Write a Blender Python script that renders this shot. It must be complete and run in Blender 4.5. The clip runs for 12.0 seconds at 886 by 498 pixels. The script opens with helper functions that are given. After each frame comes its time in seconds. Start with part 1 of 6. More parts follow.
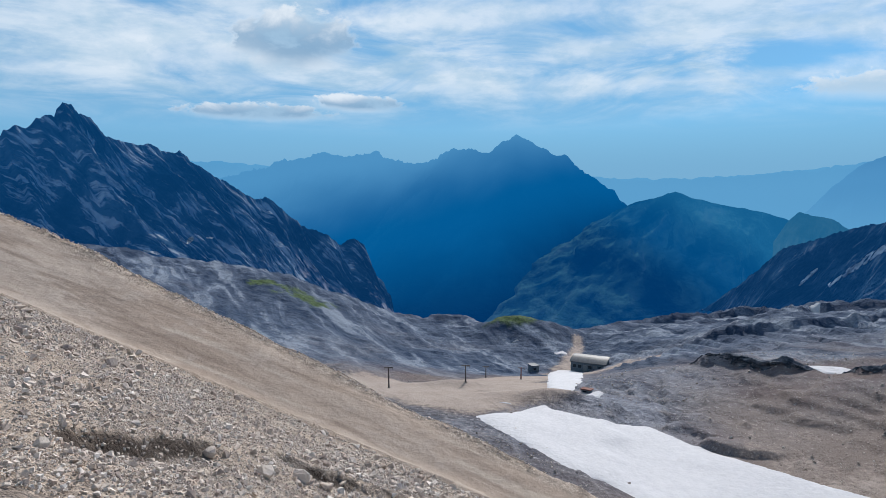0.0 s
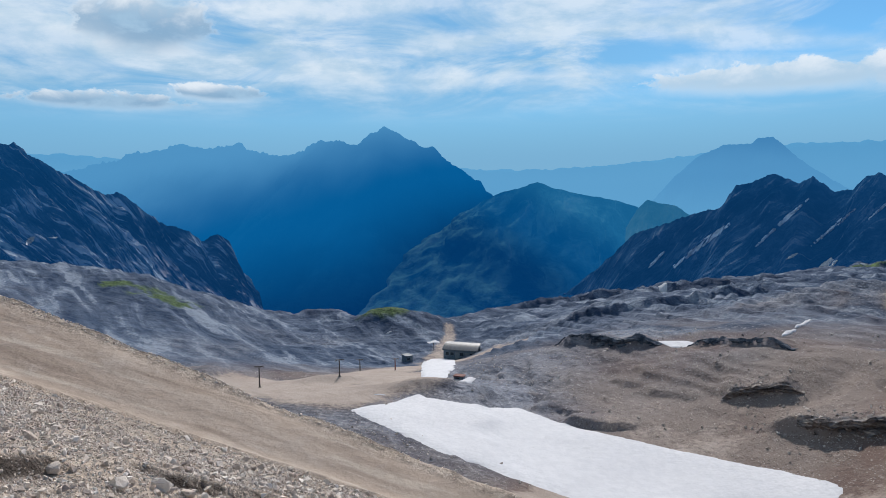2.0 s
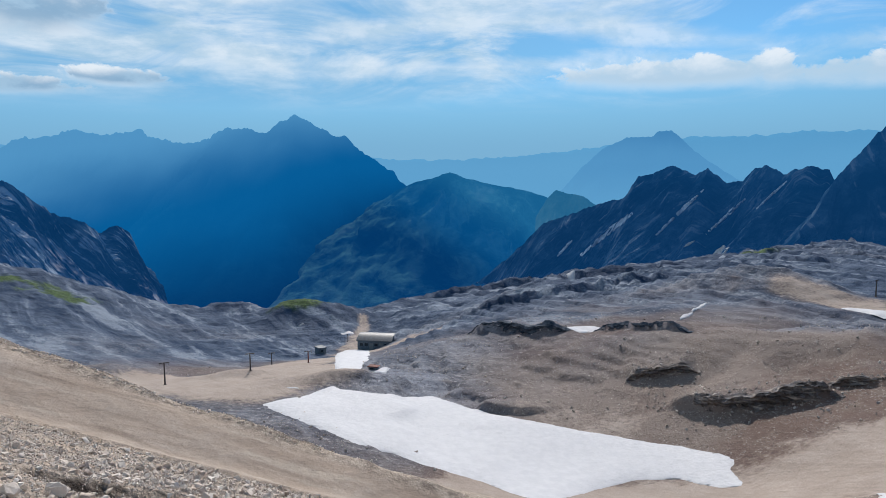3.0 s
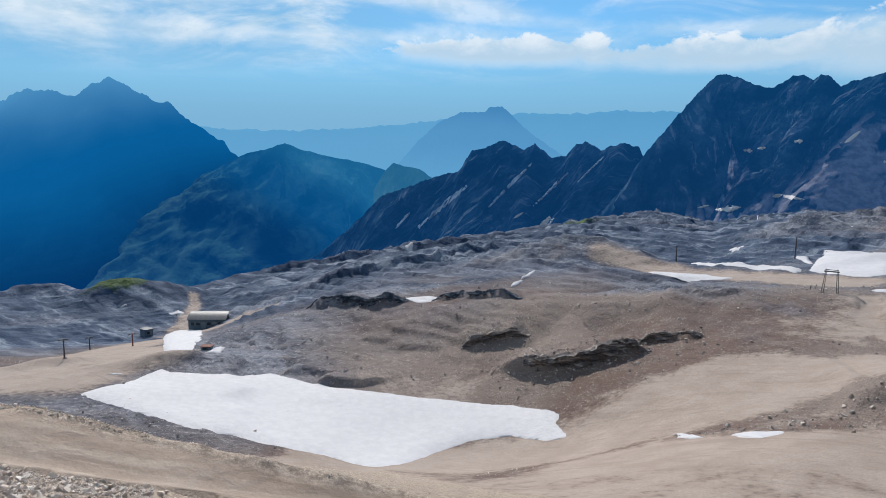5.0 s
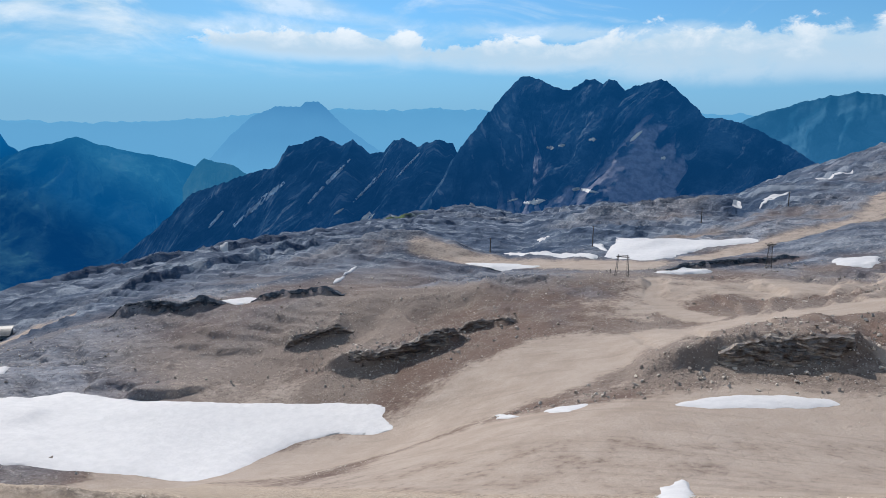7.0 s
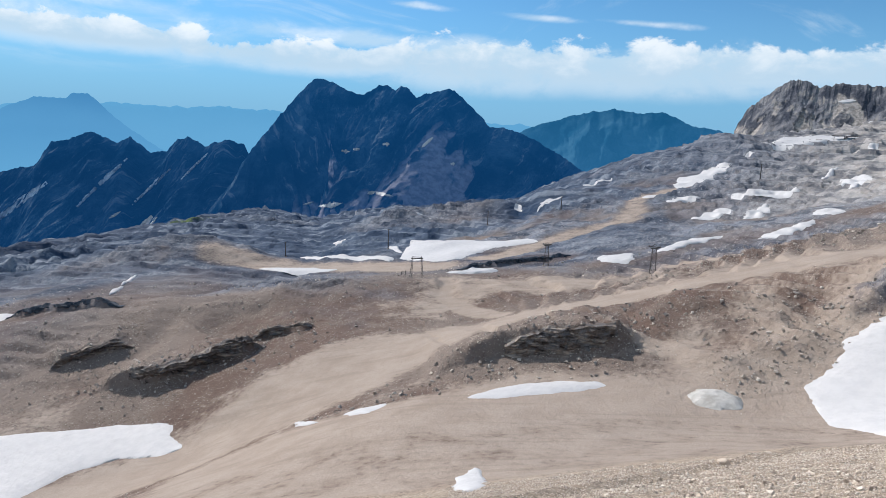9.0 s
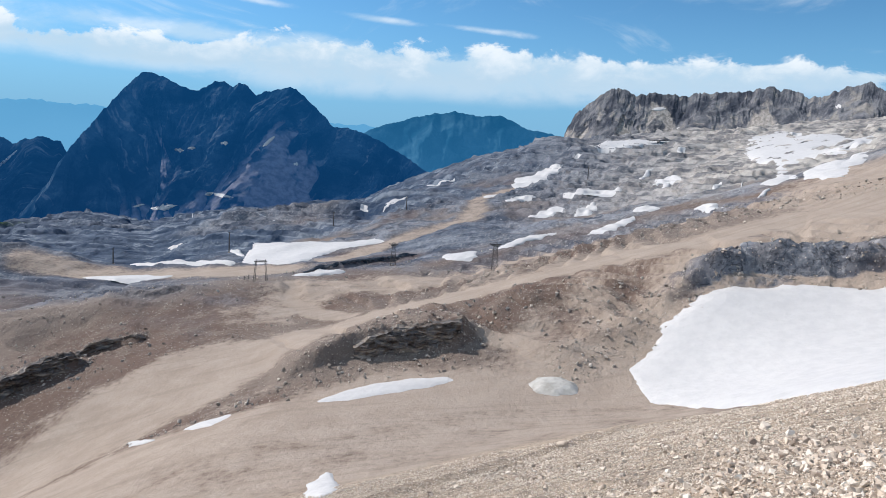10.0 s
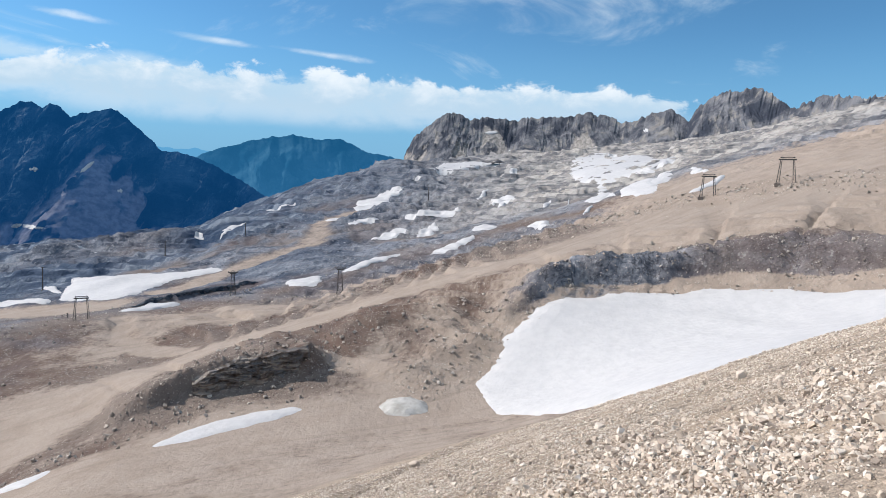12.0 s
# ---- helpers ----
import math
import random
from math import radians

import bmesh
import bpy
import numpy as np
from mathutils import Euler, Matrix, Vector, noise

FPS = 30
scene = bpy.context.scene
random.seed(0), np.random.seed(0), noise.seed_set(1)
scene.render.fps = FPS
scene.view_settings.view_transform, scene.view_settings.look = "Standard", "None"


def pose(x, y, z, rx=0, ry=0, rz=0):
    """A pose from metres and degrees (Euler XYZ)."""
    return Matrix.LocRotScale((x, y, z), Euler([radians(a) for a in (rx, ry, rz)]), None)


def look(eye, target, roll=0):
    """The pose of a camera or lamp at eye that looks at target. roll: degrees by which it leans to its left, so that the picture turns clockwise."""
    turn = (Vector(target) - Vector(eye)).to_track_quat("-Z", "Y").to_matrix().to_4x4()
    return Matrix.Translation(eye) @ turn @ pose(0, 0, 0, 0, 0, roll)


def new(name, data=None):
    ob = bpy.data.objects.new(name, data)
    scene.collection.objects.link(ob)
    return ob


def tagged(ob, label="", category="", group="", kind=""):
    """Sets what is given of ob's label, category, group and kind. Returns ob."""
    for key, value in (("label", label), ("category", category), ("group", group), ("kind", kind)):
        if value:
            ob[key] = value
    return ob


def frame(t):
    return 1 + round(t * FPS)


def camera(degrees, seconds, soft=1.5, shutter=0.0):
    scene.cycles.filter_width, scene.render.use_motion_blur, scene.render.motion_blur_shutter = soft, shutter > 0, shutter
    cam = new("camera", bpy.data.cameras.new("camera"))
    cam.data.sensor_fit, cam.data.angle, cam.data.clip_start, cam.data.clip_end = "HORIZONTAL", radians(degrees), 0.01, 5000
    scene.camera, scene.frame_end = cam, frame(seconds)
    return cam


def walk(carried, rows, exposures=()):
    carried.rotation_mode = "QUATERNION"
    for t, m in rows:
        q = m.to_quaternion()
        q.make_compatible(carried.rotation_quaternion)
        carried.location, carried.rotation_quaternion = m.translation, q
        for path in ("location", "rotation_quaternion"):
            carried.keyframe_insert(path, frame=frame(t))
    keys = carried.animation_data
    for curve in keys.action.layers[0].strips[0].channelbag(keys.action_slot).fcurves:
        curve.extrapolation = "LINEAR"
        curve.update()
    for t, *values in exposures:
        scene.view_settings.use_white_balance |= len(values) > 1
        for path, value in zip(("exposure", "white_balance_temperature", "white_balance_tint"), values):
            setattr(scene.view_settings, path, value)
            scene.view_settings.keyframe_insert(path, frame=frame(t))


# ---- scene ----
cam = camera(66.33, 12.0, 0.65)
EYE, TILT, LEAN = 1.6, -5.0, 0.0
# seconds, x, y, z from the first eye in metres, yaw, pitch, roll in degrees
ROWS = [
    (0.0, 0.00, -0.00, -0.00, 0.00, 0.00, 0.00),
    (0.5, 0.03, 0.01, -0.00, -2.66, -0.27, 0.59),
    (1.0, 0.05, 0.00, -0.02, -5.26, -0.48, 1.25),
    (1.5, 0.07, 0.00, -0.02, -7.92, -0.60, 1.44),
    (2.0, 0.09, -0.00, -0.03, -10.86, -0.81, 1.51),
    (2.5, 0.11, -0.01, -0.05, -14.34, -1.15, 1.58),
    (3.0, 0.10, -0.01, -0.05, -18.13, -1.86, 1.79),
    (5.0, 0.12, -0.02, -0.06, -31.64, -4.60, 1.88),
    (5.5, 0.12, -0.02, -0.06, -35.20, -4.84, 1.94),
    (6.0, 0.12, -0.02, -0.06, -39.08, -5.13, 2.08),
    (6.5, 0.13, -0.02, -0.06, -43.09, -5.41, 2.28),
    (7.0, 0.13, -0.02, -0.06, -46.69, -5.51, 2.41),
    (9.0, 0.14, -0.01, -0.07, -63.83, -5.85, 1.70),
    (9.5, 0.15, -0.02, -0.07, -69.45, -5.78, 1.64),
    (10.0, 0.14, -0.04, -0.06, -76.78, -6.20, 1.71),
    (10.5, 0.17, -0.05, -0.07, -82.82, -6.30, 2.28),
    (11.0, 0.18, -0.06, -0.07, -86.16, -5.84, 2.73),
    (11.5, 0.19, -0.08, -0.07, -88.08, -5.24, 2.84),
    (12.0, 0.20, -0.09, -0.07, -89.98, -4.82, 2.82),
]
walk(cam, [(t, pose(0, 0, EYE, TILT, LEAN, 0) @ pose(x, y, z, 0, 0, yaw) @ pose(0, 0, 0, 90 + pitch, 0, 0) @ pose(0, 0, 0, 0, 0, -roll))
           for t, x, y, z, yaw, pitch, roll in ROWS],
     [(0.0, -0.04, 6200, 10), (2.0, -0.02, 6290, 10), (5.5, 0.06, 6380, 10), (9.5, 0.17, 6450, 10), (12.0, 0.18, 6480, 10)])

# ---- world, sun ----
SUN_AZ, SUN_EL = 17.0, 36.0      # degrees clockwise from +y, and above the horizon


def links(tree, *pairs):
    for a, b in pairs:
        tree.links.new(a, b)


def node(tree, kind, **values):
    n = tree.nodes.new(kind)
    for k, v in values.items():
        if k in n.inputs:
            n.inputs[k].default_value = v
    return n


def maths(tree, op, a, b=None, c=None, clamp=False):
    n = tree.nodes.new("ShaderNodeMath")
    n.operation, n.use_clamp = op, clamp
    for i, v in enumerate((a, b, c)):
        if v is None:
            continue
        if isinstance(v, (int, float)):
            n.inputs[i].default_value = v
        else:
            tree.links.new(v, n.inputs[i])
    return n.outputs[0]


def blend(tree, factor, a, b, mode="MIX"):
    n = tree.nodes.new("ShaderNodeMix")
    n.data_type, n.blend_type = "RGBA", mode
    for s, v in ((n.inputs[0], factor), (n.inputs[6], a), (n.inputs[7], b)):
        if isinstance(v, (int, float)):
            s.default_value = v
        elif isinstance(v, tuple):
            s.default_value = (*v[:3], 1)
        else:
            tree.links.new(v, s)
    return n.outputs[2]


def span(tree, v, lo, hi, a=0.0, b=1.0):
    n = tree.nodes.new("ShaderNodeMapRange")
    n.interpolation_type = "SMOOTHSTEP"
    tree.links.new(v, n.inputs[0])
    for i, x in zip((1, 2, 3, 4), (lo, hi, a, b)):
        n.inputs[i].default_value = x
    return n.outputs[0]


def fractal(tree, vec, scale, detail=6.0, rough=0.55, warp=0.0, lac=2.0):
    n = node(tree, "ShaderNodeTexNoise", Scale=scale, Detail=detail, Roughness=rough, Distortion=warp, Lacunarity=lac)
    if vec is not None:
        tree.links.new(vec, n.inputs["Vector"])
    return n.outputs["Fac"]


CLOUDS = [(-12.0, 11.4, 5.4, 3.0, 1.9), (-14.5, 6.1, 6.0, 0.9, 2.6), (-6.5, 6.9, 4.0, 0.8, 2.6), (38.0, 7.2, 10.0, 1.5, 2.8), (53.0, 6.8, 12.0, 1.6, 2.6),
          (68.0, 6.8, 12.0, 2.7, 1.9), (81.0, 6.8, 14.0, 2.6, 1.8), (96.0, 7.0, 15.0, 1.9, 1.8)]
# long thin veils: azimuth, height, half length, half width, rise in degrees for each degree of azimuth
VEILS = [(-24.0, 10.5, 13.0, 2.6, 0.02), (4.0, 13.9, 15.0, 1.0, 0.04), (11.0, 10.9, 13.0, 1.2, 0.135), (34.0, 10.7, 15.0, 1.0, -0.145),
         (20.0, 8.4, 26.0, 1.0, 0.0), (58.0, 8.7, 17.0, 0.8, -0.03), (61.0, 11.6, 2.2, 0.3, -0.05), (72.0, 11.0, 3.0, 0.28, -0.06), (79.5, 10.7, 3.5, 0.26, -0.07)]


def make_world():
    w = bpy.data.worlds.new("sky")
    scene.world = w
    w.use_nodes = True
    tr = w.node_tree
    tr.nodes.clear()
    out, bg = tr.nodes.new("ShaderNodeOutputWorld"), tr.nodes.new("ShaderNodeBackground")
    sky = tr.nodes.new("ShaderNodeTexSky")
    sky.sky_type, sky.sun_disc = "NISHITA", False
    sky.sun_elevation, sky.sun_rotation = radians(SUN_EL), radians(SUN_AZ)
    sky.altitude, sky.air_density, sky.dust_density, sky.ozone_density = 2500, 1.0, 0.6, 2.5
    co = tr.nodes.new("ShaderNodeTexCoord")
    sep = tr.nodes.new("ShaderNodeSeparateXYZ")
    links(tr, (co.outputs["Generated"], sep.inputs[0]))
    X, Y, Z = sep.outputs
    az = maths(tr, "MULTIPLY", maths(tr, "ARCTAN2", X, Y), 57.2958)
    el = maths(tr, "MULTIPLY", maths(tr, "ARCSINE", Z), 57.2958)
    # a thin high deck in perspective, thick over the valley and open to the south
    zz = maths(tr, "ADD", maths(tr, "MAXIMUM", Z, 0.0), 0.13)
    flat = tr.nodes.new("ShaderNodeCombineXYZ")
    links(tr, (maths(tr, "DIVIDE", X, zz), flat.inputs[0]), (maths(tr, "DIVIDE", Y, zz), flat.inputs[1]))
    flat = flat.outputs[0]
    cover = span(tr, az, 0, 60, -0.02, 0.18)
    deck = fractal(tr, flat, 1.25, 10.0, 0.60, 0.9)
    deck = span(tr, maths(tr, "SUBTRACT", deck, cover), 0.36, 0.62)
    deck = maths(tr, "MULTIPLY", deck, span(tr, el, 4.0, 9.5))
    # heaped clouds: azimuth, height, half width, half height in degrees, how ragged, body
    billow = tr.nodes.new("ShaderNodeMapping")
    billow.inputs["Scale"].default_value = (1, 1, 1.7)
    links(tr, (co.outputs["Generated"], billow.inputs[0]))
    puff = fractal(tr, billow.outputs[0], 17.0, 11.0, 0.60, 0.25)
    lump = maths(tr, "SUBTRACT", puff, 0.5)
    heaps, shade = None, None
    for ca, ce, wa, we, rag in CLOUDS:
        u = maths(tr, "DIVIDE", maths(tr, "SUBTRACT", az, ca), wa)
        v = maths(tr, "DIVIDE", maths(tr, "SUBTRACT", el, ce), we)
        v = maths(tr, "MULTIPLY", v, maths(tr, "ADD", 1.0, maths(tr, "MULTIPLY", maths(tr, "LESS_THAN", v, 0.0), 0.5)))
        d = maths(tr, "SQRT", maths(tr, "ADD", maths(tr, "MULTIPLY", u, u), maths(tr, "MULTIPLY", v, v)))
        crown = span(tr, v, -0.5, 0.25)
        d = maths(tr, "ADD", d, maths(tr, "MULTIPLY", maths(tr, "MULTIPLY", lump, -rag), maths(tr, "ADD", maths(tr, "MULTIPLY", crown, 0.8), 0.2)))
        k = maths(tr, "ADD", maths(tr, "MULTIPLY", span(tr, d, 0.78, 1.02, 1.0, 0.0), crown), maths(tr, "MULTIPLY", span(tr, d, 0.15, 1.35, 1.0, 0.0), maths(tr, "SUBTRACT", 1.0, crown)))
        heaps = k if heaps is None else maths(tr, "MAXIMUM", heaps, k)
        low = maths(tr, "MULTIPLY", span(tr, maths(tr, "ADD", v, maths(tr, "MULTIPLY", lump, 2.2)), 0.05, 1.3, 1.0, 0.0), k)
        shade = low if shade is None else maths(tr, "MAXIMUM", shade, low)
    wisp = tr.nodes.new("ShaderNodeMapping")
    wisp.inputs["Scale"].default_value = (1, 1, 2.6)
    links(tr, (co.outputs["Generated"], wisp.inputs[0]))
    comb = fractal(tr, wisp.outputs[0], 6.5, 10.0, 0.60, 0.4)
    veils = None
    for ca, ce, wa, we, rise in VEILS:
        u = maths(tr, "SUBTRACT", az, ca)
        v = maths(tr, "DIVIDE", maths(tr, "SUBTRACT", maths(tr, "SUBTRACT", el, ce), maths(tr, "MULTIPLY", u, rise)), we)
        u = maths(tr, "DIVIDE", u, wa)
        d = maths(tr, "SQRT", maths(tr, "ADD", maths(tr, "MULTIPLY", u, u), maths(tr, "MULTIPLY", v, v)))
        d = maths(tr, "ADD", d, maths(tr, "MULTIPLY", maths(tr, "SUBTRACT", comb, 0.5), -3.6))
        k = span(tr, d, 0.0, 1.35, 1.0, 0.0)
        veils = k if veils is None else maths(tr, "MAXIMUM", veils, k)
    haze = span(tr, Z, 0.02, 0.24, 0.96, 0.0)
    haze = maths(tr, "MAXIMUM", haze, maths(tr, "MULTIPLY", span(tr, Z, 0.10, 0.55, 0.75, 0.0), span(tr, az, 10, 60, 1.0, 0.0)))
    base = blend(tr, 1.0, sky.outputs[0], (0.66, 1.07, 1.17), "MULTIPLY")
    base = blend(tr, haze, base, (1.85, 4.05, 6.2))
    grey = fractal(tr, flat, 2.6, 8.0, 0.62)
    white = blend(tr, span(tr, grey, 0.36, 0.64), (4.6, 6.3, 7.6), (8.4, 9.0, 9.4))
    col = blend(tr, maths(tr, "MULTIPLY", deck, 0.72), base, white)
    col = blend(tr, maths(tr, "MULTIPLY", veils, 0.56), col, blend(tr, span(tr, puff, 0.38, 0.6), (6.0, 7.3, 8.3), (8.6, 9.1, 9.5)))
    belly = blend(tr, span(tr, az, 0, 30), (2.0, 3.7, 5.5), (4.5, 6.1, 7.5))
    body = blend(tr, maths(tr, "MULTIPLY", shade, 0.9), (8.3, 8.8, 9.2), belly)
    body = blend(tr, span(tr, puff, 0.36, 0.56, 0.55, 0.0), body, (4.6, 6.4, 7.9))
    col = blend(tr, maths(tr, "MULTIPLY", heaps, 0.90), col, body)
    links(tr, (col, bg.inputs[0]), (bg.outputs[0], out.inputs[0]))
    bg.inputs[1].default_value = 0.10
    lamp = bpy.data.lights.new("sun", "SUN")
    lamp.energy, lamp.angle, lamp.color = 4.7, radians(0.6), (1.0, 0.92, 0.84)
    a, e = radians(SUN_AZ), radians(SUN_EL)
    way = Vector((math.sin(a) * math.cos(e), math.cos(a) * math.cos(e), math.sin(e)))
    ob = new("sun", lamp)
    ob.matrix_world = look(way * 100, (0, 0, 0))


make_world()

# ---- noise in plain numpy ----


def hashed(ix, iy, seed):
    h = (ix.astype(np.int64) * 374761393 + iy.astype(np.int64) * 668265263 + seed * 982451653) & 0xFFFFFFFF
    h = ((h ^ (h >> 13)) * 1274126177) & 0xFFFFFFFF
    return ((h ^ (h >> 16)) & 0xFFFF) / 65535.0


def vnoise(x, y, seed=0):
    fx, fy = np.floor(x), np.floor(y)
    u, v = x - fx, y - fy
    u, v = u * u * u * (u * (u * 6 - 15) + 10), v * v * v * (v * (v * 6 - 15) + 10)
    a, b = hashed(fx, fy, seed), hashed(fx + 1, fy, seed)
    c, d = hashed(fx, fy + 1, seed), hashed(fx + 1, fy + 1, seed)
    return (a + (b - a) * u) * (1 - v) + (c + (d - c) * u) * v


def fbm(x, y, octaves=5, gain=0.5, seed=0):
    s, amp, tot = 0.0, 1.0, 0.0
    for i in range(octaves):
        s = s + amp * (vnoise(x, y, seed + i) * 2 - 1)
        tot += amp
        x, y, amp = x * 1.62 + y * 1.17 + 3.1, y * 1.62 - x * 1.17 + 7.7, amp * gain
    return s / tot


def ridged(x, y, octaves=5, gain=0.5, seed=0):
    s, amp, tot = 0.0, 1.0, 0.0
    for i in range(octaves):
        s = s + amp * (1 - np.abs(vnoise(x, y, seed + i) * 2 - 1) * 2)
        tot += amp
        x, y, amp = x * 1.62 + y * 1.17 + 3.1, y * 1.62 - x * 1.17 + 7.7, amp * gain
    return s / tot


def smooth(v, lo, hi):
    k = np.clip((v - lo) / (hi - lo), 0, 1)
    return k * k * (3 - 2 * k)


# ---- the lie of the land ----
# heights of the valley floor and of the slopes round it: x, y, z
FLOOR_SPOTS = [
    (-23, 284, -83), (104, 479, -128), (8, 220, -74), (74, 148, -81), (127, 134, -80), (71, 229, -81),
    (38, 247, -78), (160, 172, -75), (207, 257, -72), (324, 341, -73), (382, 290, -77), (168, 126, -64),
    (141, 134, -72), (283, 149, -58), (394, 173, -59), (406, 237, -66), (297, 44, -45), (209, 83, -55),
    (154, 44, -49), (179, 48, -43), (121, 48, -49), (106, 60, -48), (140, 8, -46), (169, 21, -42),
    (116, 609, -126), (74, 756, -141), (293, 745, -129), (168, 284, -76), (176, 447, -98),
]
SLOPE_SPOTS = [
    (279, -109, 5), (240, -124, 9), (241, -45, -15), (205, -64, -13), (188, -52, -22), (165, -94, -18),
    (176, -28, -27), (144, -17, -44), (109, -49, -24), (174, -98, -6), (442, -275, 66), (515, -221, 40),
    (610, 111, -18), (575, 171, -26), (948, 64, 38), (708, -129, 24), (898, -59, 33), (480, -1, -22),
    (-93, 471, -103), (-172, 533, -90), (-249, 654, -77), (-249, 865, -95), (-310, 694, -59),
    (-123, 892, -136), (884, 735, -92), (642, 830, -121), (855, 518, -81), (1051, 325, -20), (464, 886, -143),
]
# graded pistes and tracks: x, y, half width
PISTES = [
    [(98, 85, 22), (108, 61, 18), (134, 42, 16), (142, 15, 14), (143, -8, 10)],
    [(137, 117, 20), (176, 105, 18), (155, 101, 19), (190, 84, 16), (207, 61, 14), (222, 24, 14), (230, -15, 14), (232, -53, 14), (226, -89, 14), (201, -137, 13)],
    [(308, 34, 5), (310, 4, 5), (307, -40, 5), (295, -79, 6), (266, -115, 6), (228, -154, 7)],
    [(169, 33, 3), (165, 18, 3), (157, 6, 3), (150, -2, 3.5)],
    [(280, 133, 4), (253, 120, 4), (229, 101, 4.5), (220, 82, 5)],
    [(311, 297, 16), (324, 234, 20), (321, 163, 20)],
    [(353, 140, 12), (424, 119, 10), (472, 85, 9), (552, 96, 9), (617, 64, 6)],
    [(-52, 270, 14), (-15, 270, 22), (17, 310, 22), (59, 396, 24), (125, 464, 14)],
    [(81, 473, 10), (111, 569, 6), (124, 616, 4)],
    [(-34, 308, 16), (8, 254, 24), (30, 262, 20), (40, 300, 18)],
    [(104, 478, 9), (128, 452, 12), (139, 436, 8)],
    [(61, 153, 14), (114, 128, 22), (145, 107, 22)],
]
# rounded hills: x, y, height, half length, half width, turn of the long side in degrees
MOUNDS = [
    (75, 635, 15, 50, 28, -6),
    (9, 689, 11, 26, 22, 0),
    (44, 254, 5, 22, 9, -9),
    (220, 448, 8, 24, 12, -26),
    (310, 326, 13, 55, 30, -43),
    (190, 231, 7, 60, 28, -39),
    (158, 681, 8, 30, 20, -13),
    (243, 175, 5, 40, 18, -54),
    (95, 216, 2.5, 12, 5, -23),
    (-50, 326, 4, 18, 9, 8),
    (4, 299, 3, 16, 7, 0),
    (597, 228, 14, 60, 20, -69),
    (447, 265, 6, 40, 15, -59),
]
# rock steps: height, run behind the edge, and the foot's line x, y
SCARPS = [
    (7.5, 26, [(139, 192), (143, 180), (149, 169), (158, 162), (174, 153), (182, 152)]),
    (4, 15, [(144, 218), (153, 212), (169, 202)]),
    (3.5, 12, [(184, 165), (190, 155), (198, 145)]),
    (8.5, 20, [(143, 71), (149, 64), (154, 57), (159, 46), (162, 36), (165, 29), (170, 21)]),
    (11, 16, [(175, -12), (176, -20), (179, -27), (182, -36), (182, -50), (176, -70), (166, -87), (153, -101), (138, -114)]),
    (5.5, 14, [(265, 47), (271, 16), (273, -17), (270, -50), (257, -80), (240, -104), (220, -122), (194, -140)]),
    (6, 14, [(183, 32), (182, 19), (181, 4), (179, -13)]),
    (4, 10, [(151, 9), (157, 1), (165, -11), (170, -18)]),
    (7, 30, [(151, 445), (189, 429), (227, 416), (277, 404), (336, 396)]),
    (8, 40, [(159, 681), (252, 653), (350, 629), (463, 577)]),
    (7, 30, [(533, 352), (570, 290), (614, 239), (677, 177)]),
    (6, 22, [(122, 336), (131, 312), (140, 293), (149, 285), (160, 280)]),
    (3.8, 16, [(165, 279), (172, 263), (178, 249), (188, 230)]),
    (3.0, 14, [(302, 140), (322, 122), (340, 108), (360, 92)]),
]
# banks dug into the scree: height, run behind, line
FURROWS = [
    (0.25, 0.7, [(-3.45, 5.5), (-3.3, 6.1), (-3.2, 6.4), (-3.1, 6.95), (-3.15, 7.7), (-3.0, 8.6), (-2.75, 9.2)]),
    (0.26, 0.7, [(-2.6, 9.9), (-2.2, 10.35), (-1.8, 10.65), (-1.3, 11.0), (-0.8, 11.25), (-0.3, 11.4)]),
]
# green patches: x, y, half length, half width
GRASS = [(-120, 587, 26, 22), (75, 635, 30, 16), (589, 612, 26, 20), (-158, 599, 14, 12)]
# how far the brow of the far ground lies above or below the spline: azimuth, degrees
BROW = ([-30, -18, -13, -4.5, 0, 6.5, 9, 12.2, 15, 19, 24, 28, 33, 37.5, 45, 50, 54, 60, 66, 70.5, 74, 80, 86],
        [0.0, 1.2, 1.7, 0.15, -0.45, -0.5, -0.9, -1.45, -0.9, -0.75, -0.6, -0.4, -0.3, 0.0, 0.4, 0.0, -0.8, -0.4, -1.3, -2.1, -1.2, -0.65, 0.0])
FALL_X, FALL_Y = 0.409, 0.362            # the scree slope underfoot: 28.6 degrees
FALL = math.hypot(FALL_X, FALL_Y)
ROAD_CUT, ROAD_LEAN = 23.5, 0.62


def spline_of(spots):
    p = np.array(spots, float)
    xy = p[:, :2] / 100
    d = np.linalg.norm(xy[:, None] - xy[None], axis=2)
    n = len(p)
    A = np.zeros((n + 3, n + 3))
    A[:n, :n] = d * d * np.log(d + 1e-9) + 0.02 * np.eye(n)
    A[:n, n], A[:n, n + 1:] = 1, xy
    A[n, :n], A[n + 1:, :n] = 1, xy.T
    w = np.linalg.solve(A, np.concatenate([p[:, 2], np.zeros(3)]))
    return xy, w


SPLINE = spline_of(FLOOR_SPOTS + SLOPE_SPOTS)


def spline_at(x, y):
    xy, w = SPLINE
    x, y = x / 100, y / 100
    z = w[len(xy)] + w[len(xy) + 1] * x + w[len(xy) + 2] * y
    for (a, b), k in zip(xy, w):
        d2 = (x - a) ** 2 + (y - b) ** 2
        z = z + k * 0.5 * d2 * np.log(d2 + 1e-12)
    return z


